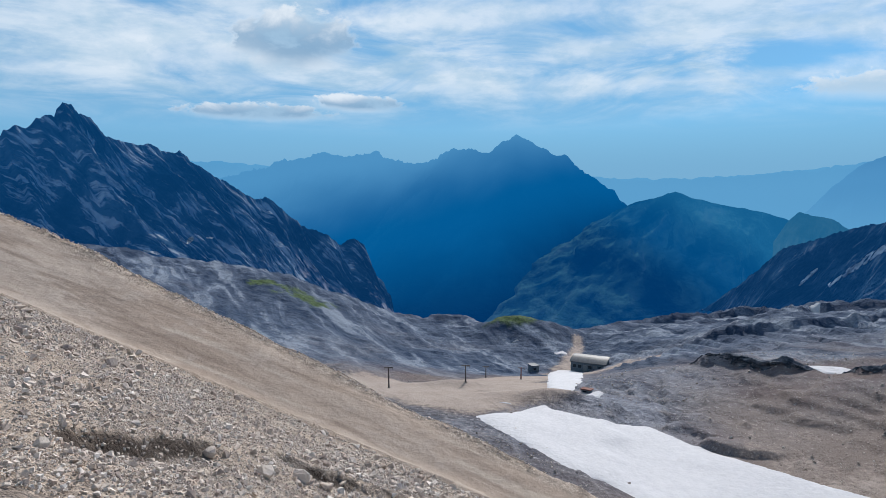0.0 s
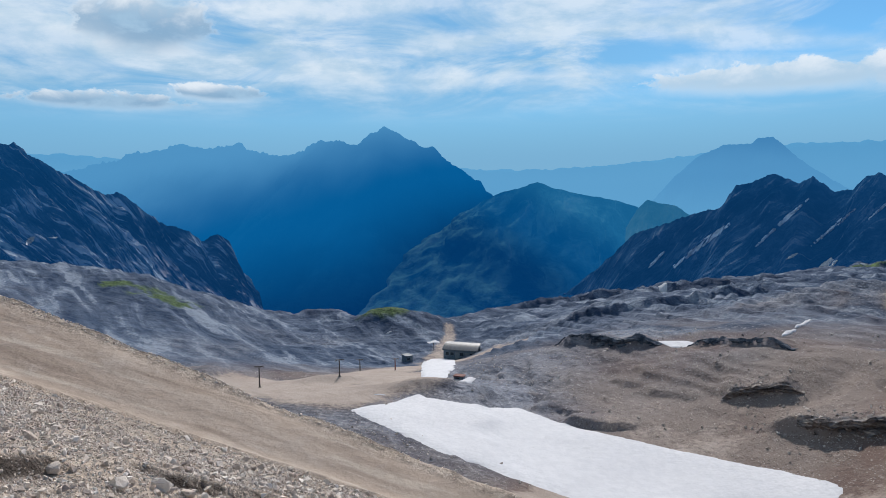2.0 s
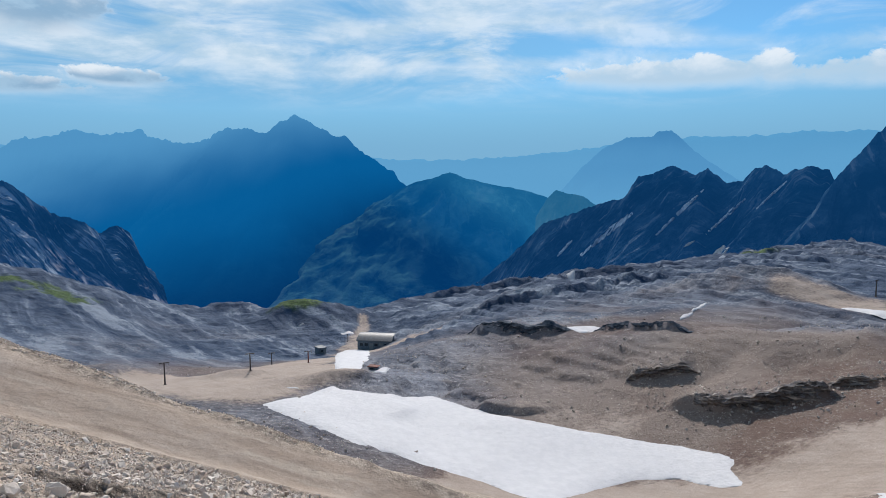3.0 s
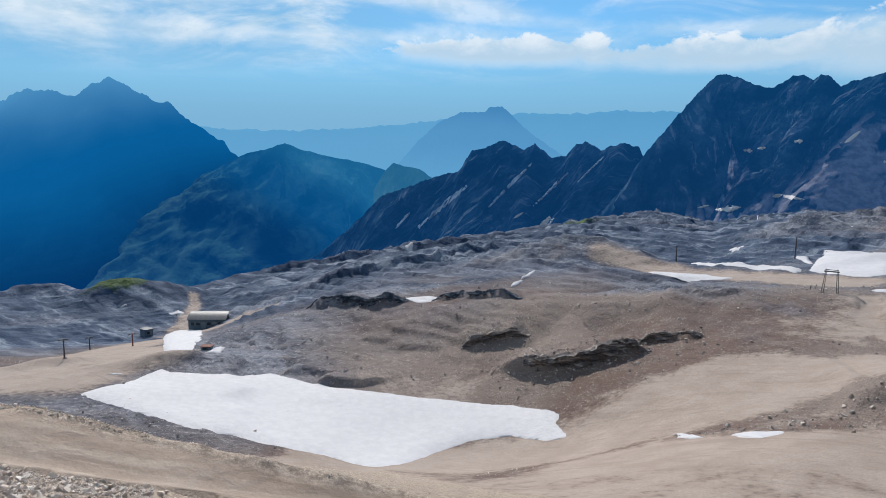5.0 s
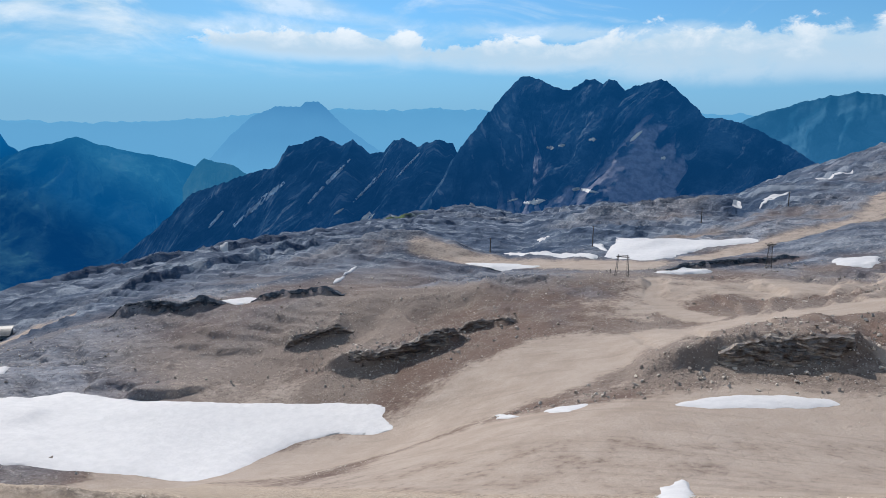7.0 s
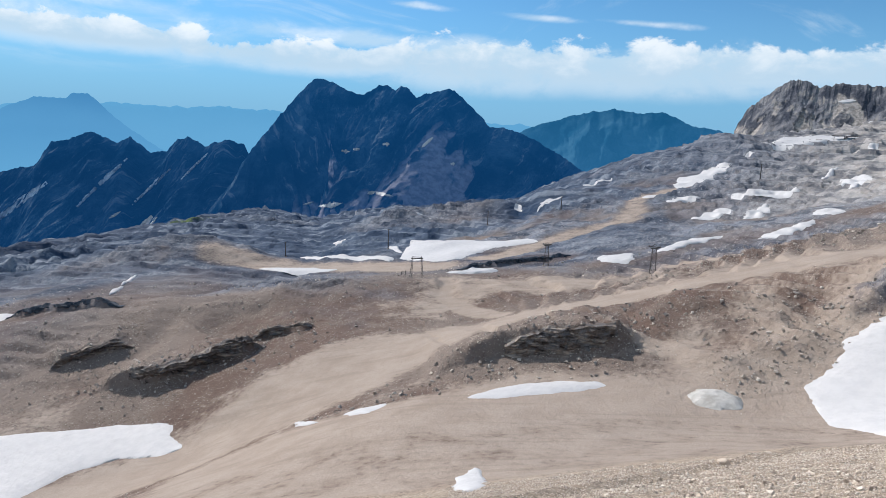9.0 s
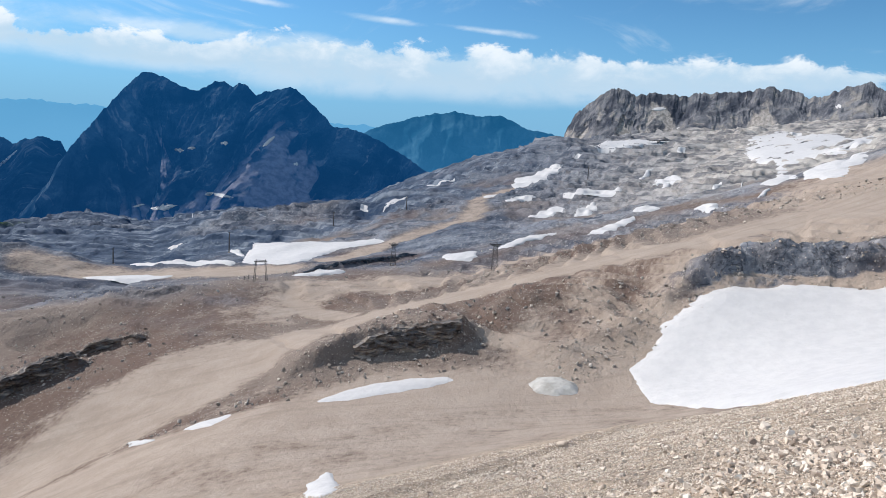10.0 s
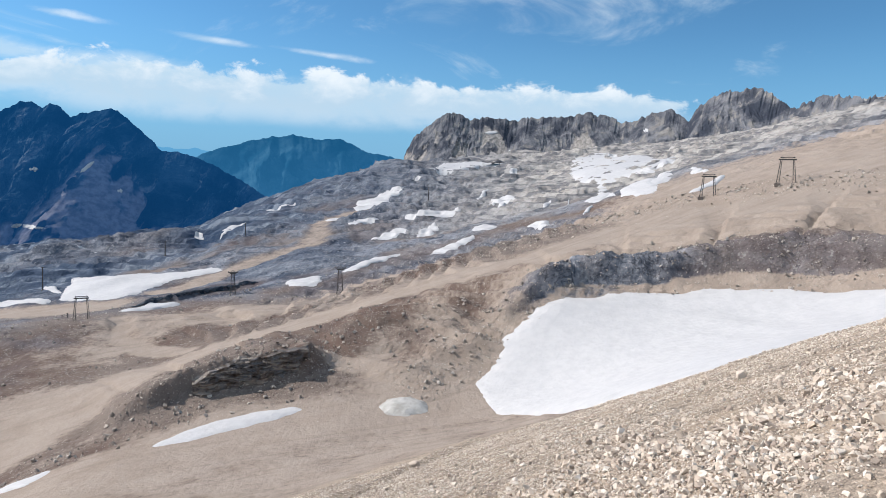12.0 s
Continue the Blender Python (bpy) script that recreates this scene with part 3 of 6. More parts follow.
def mountain_material(name, dark, light, scale=0.02, glow=None, relief=6.0, heights=(-400, 200), debris=None, side=0.0, streak=None):
    """Rock of a mountain. glow: the light of the air before it, put into the rock's own emission, low down, half way
    and high up. streak: colour of washed slabs, gully gravel and ribs in grazing sun, painted down the face, their
    width and length in metres, and how far they cover it."""
    m, tr, p = material(name)
    p.inputs["Specular IOR Level"].default_value = 0.0
    pos = where(tr)
    big, fine = fractal(tr, pos, scale, 9, 0.62, 0.4), fractal(tr, pos, scale * 6, 8, 0.65)
    c = blend(tr, span(tr, big, 0.36, 0.64), dark, light)
    c = blend(tr, 0.5, c, blend(tr, fine, (0.15, 0.15, 0.15), (0.85, 0.85, 0.85)), "OVERLAY")
    # pale slabs and gravel, with the sun's grazing light on ribs painted in
    if streak:
        colour, wide, tall, cover = streak
        run = tr.nodes.new("ShaderNodeCombineXYZ")
        links(tr, (maths(tr, "MULTIPLY", attribute(tr, "along"), 1 / wide), run.inputs[0]), (maths(tr, "MULTIPLY", attribute(tr, "down"), 1 / tall), run.inputs[1]))
        lines = fractal(tr, run.outputs[0], 1.0, 7, 0.62, 0.3)
        lines = maths(tr, "ADD", lines, maths(tr, "MULTIPLY", maths(tr, "SUBTRACT", big, 0.5), 0.6))
        c = blend(tr, maths(tr, "MULTIPLY", span(tr, lines, 0.62 - 0.2 * cover, 0.74 - 0.2 * cover), 0.85), c, blend(tr, fine, tuple(0.5 * v for v in colour), colour))
        c = blend(tr, span(tr, lines, 0.44, 0.36, 0.0, 0.6), c, dark)
    if debris:
        loose = blend(tr, span(tr, fine, 0.36, 0.64), tuple(0.55 * v for v in debris), debris)
        c = blend(tr, attribute(tr, "apron"), c, loose)
    links(tr, (c, p.inputs["Base Color"]))
    p.inputs["Roughness"].default_value = 0.95
    # haze before the mountain, emitted by the rock surface
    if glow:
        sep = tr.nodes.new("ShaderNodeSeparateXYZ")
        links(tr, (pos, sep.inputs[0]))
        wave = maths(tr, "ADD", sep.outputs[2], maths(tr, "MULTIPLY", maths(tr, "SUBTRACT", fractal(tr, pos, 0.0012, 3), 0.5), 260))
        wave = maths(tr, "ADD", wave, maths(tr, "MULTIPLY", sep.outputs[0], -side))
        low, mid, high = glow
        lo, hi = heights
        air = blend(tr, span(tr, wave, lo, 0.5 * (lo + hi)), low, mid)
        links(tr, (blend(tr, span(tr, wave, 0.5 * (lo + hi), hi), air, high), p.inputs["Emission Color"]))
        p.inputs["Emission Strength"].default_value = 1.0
    bumped(tr, p, blend(tr, 0.5, big, fine), 0.8, relief)
    return m


def snow_material(name="old snow", dark=(0.505, 0.505, 0.520), light=(0.565, 0.562, 0.572)):
    m, tr, p = material(name)
    pos = where(tr)
    a, b = fractal(tr, pos, 0.35, 7, 0.6), fractal(tr, pos, 3.0, 5, 0.6)
    c = blend(tr, span(tr, a, 0.3, 0.7), dark, light)
    links(tr, (c, p.inputs["Base Color"]))
    p.inputs["Roughness"].default_value = 0.7
    cups = tr.nodes.new("ShaderNodeTexVoronoi")
    cups.feature, cups.inputs["Scale"].default_value = "SMOOTH_F1", 0.9
    links(tr, (pos, cups.inputs["Vector"]))
    grime = fractal(tr, pos, 0.09, 7, 0.7, 1.2)
    c = blend(tr, span(tr, grime, 0.60, 0.70, 0.0, 0.30), c, tuple(0.72 * v for v in dark))
    links(tr, (c, p.inputs["Base Color"]))
    bumped(tr, p, maths(tr, "ADD", blend(tr, 0.5, a, b), maths(tr, "MULTIPLY", cups.outputs["Distance"], 0.8)), 0.5, 0.35)
    return m


# ---- large structure ----


def grid_mesh(name, P, mat, closed=False, masks=None):
    """A mesh from an (n, m, 3) array of places."""
    n, k = P.shape[:2]
    me = bpy.data.meshes.new(name)
    idx = np.arange(n * k).reshape(n, k)
    if closed:
        idx = np.concatenate([idx, idx[:1]])
    q = np.stack([idx[:-1, :-1], idx[1:, :-1], idx[1:, 1:], idx[:-1, 1:]], -1).reshape(-1, 4)
    me.vertices.add(n * k)
    me.vertices.foreach_set("co", P.reshape(-1).astype(np.float32))
    me.loops.add(q.size)
    me.loops.foreach_set("vertex_index", q.reshape(-1).astype(np.int32))
    me.polygons.add(len(q))
    me.polygons.foreach_set("loop_start", np.arange(0, q.size, 4, dtype=np.int32))
    me.polygons.foreach_set("use_smooth", np.ones(len(q), bool))
    for key, v in (masks or {}).items():
        at = me.attributes.new(key, "FLOAT", "POINT")
        at.data.foreach_set("value", v.reshape(-1).astype(np.float32))
    me.update()
    me.validate()
    me.materials.append(mat)
    return new(name, me)


def make_ground():
    az = np.concatenate([np.linspace(-41, 130, 820), np.linspace(130, 318, 62)[1:-1]])
    rad = np.concatenate([[0.0005], np.geomspace(0.7, 5.5, 28)[:-1], np.geomspace(5.5, 11, 150)[:-1], np.geomspace(11, 65, 110)[:-1], np.geomspace(65, 125, 30)[:-1], np.geomspace(125, 1350, 430)[:-1], np.geomspace(1350, 4950, 40)])
    A, Rr = np.meshgrid(np.radians(az), rad, indexing="ij")
    x, y = Rr * np.sin(A) - 0.35, Rr * np.cos(A) - 0.35
    z, piste, rock, scree, road, hazed, green, bright, dug = lie(x, y)
    P = np.stack([x, y, z], -1)[::-1]
    f = lambda v: v[::-1]
    ob = grid_mesh("ground", P, ground_material(), True, {"piste": f(piste), "rock": f(rock), "scree": f(scree), "road": f(road), "hazed": f(hazed), "green": f(green), "bright": f(bright), "dug": f(dug)})
    return tagged(ob, "pale limestone scree, gravel pistes and bare rock", "ground", kind="structure")


GROUND = make_ground()

# crests of the mountains: x, y, z
LEFT_CREST = [
    (-655, 756, 5), (-617, 825, 40), (-589, 867, 59), (-574, 887, 69), (-571, 890, 79), (-561, 903, 86),
    (-554, 911, 84), (-546, 920, 98), (-536, 932, 103), (-531, 937, 100), (-528, 940, 114), (-523, 945, 121),
    (-517, 956, 120), (-512, 966, 109), (-504, 979, 105), (-499, 987, 94), (-493, 998, 80), (-479, 1019, 74),
    (-463, 1041, 68), (-455, 1052, 73), (-441, 1070, 64), (-431, 1082, 60), (-421, 1093, 63), (-404, 1112, 44),
    (-377, 1140, 21), (-367, 1151, 15), (-337, 1178, -8), (-327, 1186, -15), (-313, 1198, -11), (-296, 1212, -24),
    (-280, 1225, -43), (-249, 1247, -69), (-216, 1269, -83), (-197, 1281, -102), (-182, 1290, -94), (-169, 1297, -92),
    (-152, 1307, -106), (-142, 1313, -134), (-135, 1316, -159), (-116, 1326, -180), (-110, 1329, -215), (-95, 1337, -273),
]
DARK_CREST = [
    (1066, 1026, -118), (1097, 1023, -86), (1141, 1019, -15), (1227, 1004, 74), (1297, 987, 144), (1311, 980, 158),
    (1321, 969, 160), (1335, 946, 153), (1353, 913, 133), (1367, 878, 127), (1369, 863, 136), (1371, 841, 149),
    (1374, 820, 149), (1379, 803, 137), (1382, 790, 148), (1386, 770, 144), (1390, 752, 124), (1393, 729, 135),
    (1394, 701, 140), (1392, 671, 146), (1392, 648, 135), (1392, 624, 114), (1395, 590, 84), (1393, 571, 63),
    (1395, 537, 64), (1397, 518, 60), (1399, 489, 47), (1404, 454, 31), (1405, 406, 7), (1402, 370, -15),
    (1401, 335, -37),
]
JAGGED_CREST = [
    (721, 1865, -334), (833, 1796, -217), (882, 1750, -150), (999, 1663, -95), (1049, 1608, -74),
    (1070, 1570, -18), (1134, 1500, 13), (1165, 1463, -14), (1182, 1436, 4), (1211, 1398, -32),
    (1233, 1366, -28), (1244, 1342, 4), (1258, 1315, 10), (1276, 1284, -10), (1303, 1241, 11), (1325, 1203, 1),
    (1334, 1179, -44),
]
PALE_CREST = [
    (1308, 72, 69), (1289, 51, 106), (1270, 25, 124), (1260, 10, 139), (1250, -11, 147), (1240, -31, 142),
    (1229, -51, 133), (1212, -85, 136), (1199, -119, 130), (1187, -142, 137), (1168, -169, 135), (1142, -203, 135),
    (1116, -234, 138), (1094, -262, 133), (1074, -280, 122), (1054, -296, 121), (1034, -311, 131), (1008, -336, 137),
    (991, -347, 122), (979, -351, 117), (956, -357, 137), (940, -370, 147), (912, -385, 151), (882, -404, 151),
    (855, -414, 135), (830, -420, 121), (807, -421, 120), (773, -422, 125), (733, -430, 121), (698, -430, 112),
    (673, -433, 115), (606, -445, 112), (532, -470, 110),
]
CENTRE_CREST = [
    (-2134, 3733, -259), (-1738, 3911, -83), (-1498, 3977, 38), (-1182, 4030, 105), (-885, 4054, 189),
    (-730, 4034, 218), (-544, 4013, 203), (-391, 3981, 231), (-306, 3938, 177), (-124, 3848, 148),
    (49, 3700, 215), (139, 3647, 227), (226, 3593, 188), (314, 3586, 255), (384, 3579, 290), (474, 3569, 239),
    (561, 3556, 189), (639, 3543, 174), (719, 3528, 107), (817, 3506, 42), (915, 3482, -44),
    (1023, 3347, -204), (1120, 3210, -358),
]
GREEN_CREST = [
    (650, 3846, -526), (745, 3624, -267), (777, 3259, -131), (777, 3001, -83), (808, 2848, -50), (865, 2768, -30),
    (927, 2716, -3), (998, 2691, -34), (1114, 2645, -62), (1228, 2605, -83), (1298, 2571, -109), (1344, 2513, -136),
    (1414, 2359, -223),
]
DOME_CREST = [
    (1971, 4156, -299), (2172, 4055, -128), (2303, 3982, 42), (2399, 3925, 140), (2519, 3849, 210),
    (2650, 3760, 212), (2686, 3734, 250), (2747, 3690, 251), (2802, 3648, 190), (2922, 3553, 55),
    (3096, 3402, -90), (3287, 3218, -197),
]
TOOTH_CREST = [
    (1098, 2246, -172), (1135, 2227, -100), (1162, 2213, -71), (1198, 2194, -83), (1243, 2169, -90),
    (1287, 2143, -123), (1348, 2046, -186),
]
RIGHT_CREST = [
    (3371, 1525, -65), (3440, 1361, 60), (3482, 1251, 132), (3530, 1110, 197), (3586, 910, 255),
    (3615, 790, 275), (3643, 648, 252), (3659, 549, 268), (3677, 414, 203), (3690, 271, 180), (3699, 96, 87),
]
FAR_CREST = [
    (-2728, 4045, 136),
    (-2139, 4386, 170),
    (-1508, 4641, 196),
    (-679, 4832, 102),
    (255, 4873, 51),
    (1014, 4773, 93),
    (1669, 4585, 76),
    (2291, 4308, 127),
    (2728, 4045, 196),
    (3004, 3845, 221),
    (3265, 3626, 213),
    (3510, 3389, 247),
    (3845, 3004, 230),
    (4138, 2586, 255),
    (4386, 2139, 221),
    (4585, 1669, 230),
    (4773, 1014, 187),
    (4868, 340, 153),
    (4861, -425, 127),
]


def ridge(name, crest, mat, label, foot=-300, steep=1.1, n=500, rows=130, jag=6.0, ribs=30.0, rib_every=70.0, seed=1, category="mountain", kind="", apron=(2.0, 2.0), shear=0.35, tongues=0.16, cliff=0.75, stretch=4.0, turn=0.0):
    """A mountain: a crest line with buttresses and ribs on slopes that fall towards the valley and away from it."""
    c = np.array(crest, float)
    s = np.concatenate([[0], np.cumsum(np.linalg.norm(np.diff(c[:, :2], axis=0), axis=1))])
    t = np.linspace(0, s[-1], n)
    L = np.stack([np.interp(t, s, c[:, i]) for i in range(3)], 1)
    jags = jag * (0.6 * fbm(t / (rib_every * 0.16), t * 0 + seed, 4, 0.6, seed=seed) + 0.5 * ridged(t / (rib_every * 0.25), t * 0, 3, seed=seed + 5) - 0.2)
    flat = L[:, :2]
    tang = np.gradient(np.stack([np.convolve(np.pad(flat[:, i], 40, "edge"), np.ones(81) / 81, "valid") for i in (0, 1)], 1), axis=0)
    nor = np.stack([tang[:, 1], -tang[:, 0]], 1)
    nor /= np.linalg.norm(nor, axis=1)[:, None] + 1e-9
    nor *= -np.sign((nor * flat).sum(1).mean())
    nor = (1 - turn) * nor - turn * flat / np.linalg.norm(flat, axis=1)[:, None]
    nor /= np.linalg.norm(nor, axis=1)[:, None] + 1e-9
    v = np.concatenate([-np.linspace(1, 0, 24)[:-1] ** 1.3, np.linspace(0, 1, rows) ** 1.25])
    T, V = np.meshgrid(t, v, indexing="ij")
    H = (L[:, 2] - foot)[:, None]
    drop = np.abs(V) * H
    out = np.sign(V) * drop / steep * (cliff + (1.2 - cliff) * smooth(np.abs(V), 0.0, 0.9))
    warp = T + shear * drop + rib_every * (0.35 * fbm(T / 90, drop / 90, 3, seed=seed + 9) + 0.45 * fbm(T / (rib_every * 1.3), drop / (rib_every * 3), 2, seed=seed + 18))
    buttress = ridged(warp / (rib_every * 2.6) + 0.3, drop / (rib_every * 6), 3, 0.5, seed=seed + 12)
    uneven = 0.35 + 1.1 * vnoise(warp / (rib_every * 1.7), drop / (rib_every * 2.5), seed + 14)
    rib = ridged(warp / rib_every, drop / (rib_every * stretch), 5, 0.58, seed=seed + 2) * uneven
    small = fbm(warp / (rib_every * 0.2), drop / (rib_every * 0.25), 4, 0.6, seed=seed + 3)
    ledge = ridged(warp / (rib_every * 0.9), (drop + 0.3 * T) / (rib_every * 0.3), 3, 0.6, seed=seed + 16)
    grow = smooth(np.abs(V), 0.0, 0.14)
    apron = np.interp(T / s[-1], (0.0, 0.4, 0.62, 1.0), (apron[0], apron[0], apron[1], apron[1]))
    foot_of = smooth(V - apron + tongues * (fbm(warp / (rib_every * 0.7), T * 0, 4, seed=seed + 7) - 0.55 * buttress) + 0.08 * small, -0.03, 0.05)
    foot_of = foot_of * (1 - 0.9 * smooth(fbm(warp / (rib_every * 0.45), drop / (rib_every * 0.35), 4, 0.55, seed=seed + 20), 0.08, 0.26))
    out = out + ribs * grow * (1 - 0.85 * foot_of) * (0.9 * buttress + 0.8 * rib + 0.28 * small + 0.16 * ledge)
    z = L[:, 2][:, None] + jags[:, None] * (1 - smooth(np.abs(V), 0.02, 0.16)) - drop + ribs * 0.22 * grow * small * (1 - 0.7 * foot_of)
    P = np.stack([L[:, 0][:, None] + nor[:, 0][:, None] * out, L[:, 1][:, None] + nor[:, 1][:, None] * out, z], -1)
    ob = grid_mesh(name, P, mat, False, {"apron": foot_of, "along": warp, "down": drop, "proud": 0.5 * rib + 0.5 * small})
    if not kind:
        facet = foot_of < 0.5
        ob.data.polygons.foreach_set("use_smooth", ~(facet[:-1, :-1] & facet[1:, 1:]).reshape(-1))
    return tagged(ob, label, category, kind=kind)


def make_mountains():
    # haze glow that the nearer mountains emit as well
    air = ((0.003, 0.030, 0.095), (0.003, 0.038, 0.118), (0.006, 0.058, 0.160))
    # shade and haze of these faces are put into their dark blue base colours
    dark = mountain_material("shade-painted limestone", (0.002, 0.010, 0.022), (0.024, 0.048, 0.072), 0.012, air, 6.0, (-150, 350), (0.165, 0.162, 0.185), streak=((0.13, 0.16, 0.185), 16.0, 60.0, 0.35))
    streaked = mountain_material("streaked shade-painted limestone", (0.002, 0.010, 0.022), (0.036, 0.064, 0.088), 0.012, air, 6.0, (-150, 350), (0.260, 0.250, 0.255), streak=((0.40, 0.44, 0.46), 9.0, 50.0, 0.55))
    pale = mountain_material("pale limestone", (0.050, 0.058, 0.078), (0.20, 0.205, 0.225), 0.03, debris=(0.40, 0.375, 0.355), streak=((0.34, 0.325, 0.31), 12.0, 15.0, 0.40))
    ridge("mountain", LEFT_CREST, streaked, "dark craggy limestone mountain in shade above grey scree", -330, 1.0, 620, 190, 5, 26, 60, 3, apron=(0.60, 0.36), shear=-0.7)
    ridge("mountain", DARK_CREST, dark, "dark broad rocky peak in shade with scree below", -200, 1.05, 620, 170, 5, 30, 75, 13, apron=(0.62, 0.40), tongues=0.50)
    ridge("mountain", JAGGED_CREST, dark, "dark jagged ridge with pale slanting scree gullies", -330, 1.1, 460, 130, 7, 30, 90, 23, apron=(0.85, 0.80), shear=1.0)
    ridge("mountain", PALE_CREST, pale, "pale grey jagged limestone crest with snow patches", -120, 0.95, 760, 150, 6, 7.0, 46, 33, apron=(0.22, 0.22), shear=0.0, tongues=0.25, cliff=0.5, stretch=1.6, turn=0.75)
    far = dict(kind="structure", category="backdrop")
    # near-black base, so that the emitted haze gives the far ranges their blue
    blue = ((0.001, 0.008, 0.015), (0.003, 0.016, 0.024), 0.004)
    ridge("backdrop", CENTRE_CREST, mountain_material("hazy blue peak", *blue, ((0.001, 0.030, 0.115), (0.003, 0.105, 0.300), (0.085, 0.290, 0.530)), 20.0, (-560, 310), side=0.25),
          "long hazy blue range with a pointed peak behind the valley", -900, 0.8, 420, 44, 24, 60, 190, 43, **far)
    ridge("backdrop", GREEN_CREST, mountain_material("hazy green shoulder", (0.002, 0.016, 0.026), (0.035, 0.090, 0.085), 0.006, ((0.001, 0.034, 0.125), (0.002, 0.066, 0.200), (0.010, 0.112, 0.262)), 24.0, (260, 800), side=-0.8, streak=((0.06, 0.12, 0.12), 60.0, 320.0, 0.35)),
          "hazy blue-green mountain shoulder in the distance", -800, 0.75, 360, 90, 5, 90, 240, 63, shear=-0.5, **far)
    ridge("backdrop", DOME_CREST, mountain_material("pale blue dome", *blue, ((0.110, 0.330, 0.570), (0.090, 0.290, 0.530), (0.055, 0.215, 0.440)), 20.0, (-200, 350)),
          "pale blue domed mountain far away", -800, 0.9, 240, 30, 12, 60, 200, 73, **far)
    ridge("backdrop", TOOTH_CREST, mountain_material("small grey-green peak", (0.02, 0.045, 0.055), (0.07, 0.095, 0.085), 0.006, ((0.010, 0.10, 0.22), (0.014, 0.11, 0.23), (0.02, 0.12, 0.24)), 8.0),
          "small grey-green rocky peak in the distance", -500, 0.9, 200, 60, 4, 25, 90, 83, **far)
    ridge("backdrop", RIGHT_CREST, mountain_material("blue range in haze", (0.004, 0.020, 0.034), (0.030, 0.065, 0.085), 0.005, ((0.030, 0.130, 0.270), (0.014, 0.095, 0.215), (0.006, 0.070, 0.170)), 16.0, (-200, 300)),
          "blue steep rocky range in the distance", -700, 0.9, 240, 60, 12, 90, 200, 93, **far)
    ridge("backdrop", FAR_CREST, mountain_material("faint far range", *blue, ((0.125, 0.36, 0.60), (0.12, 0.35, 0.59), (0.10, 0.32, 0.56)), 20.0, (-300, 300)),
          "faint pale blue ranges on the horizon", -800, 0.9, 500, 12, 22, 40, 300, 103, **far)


make_mountains()

# ---- snow ----
SNOW = snow_material()
DIRTY = snow_material("dirty grainy snow", (0.33, 0.315, 0.29), (0.52, 0.51, 0.49))
bpy.context.view_layer.update()
LAND = [o for o in scene.objects if o.type == "MESH" and o.name.split(".")[0] in ("ground", "mountain")]


def land_at(x, y):
    """The highest land under a place."""
    best = -1e9
    for o in LAND:
        hit, at, *_ = o.ray_cast(Vector((x, y, 2000)), Vector((0, 0, -1)))
        if hit:
            best = max(best, at.z)
    return best


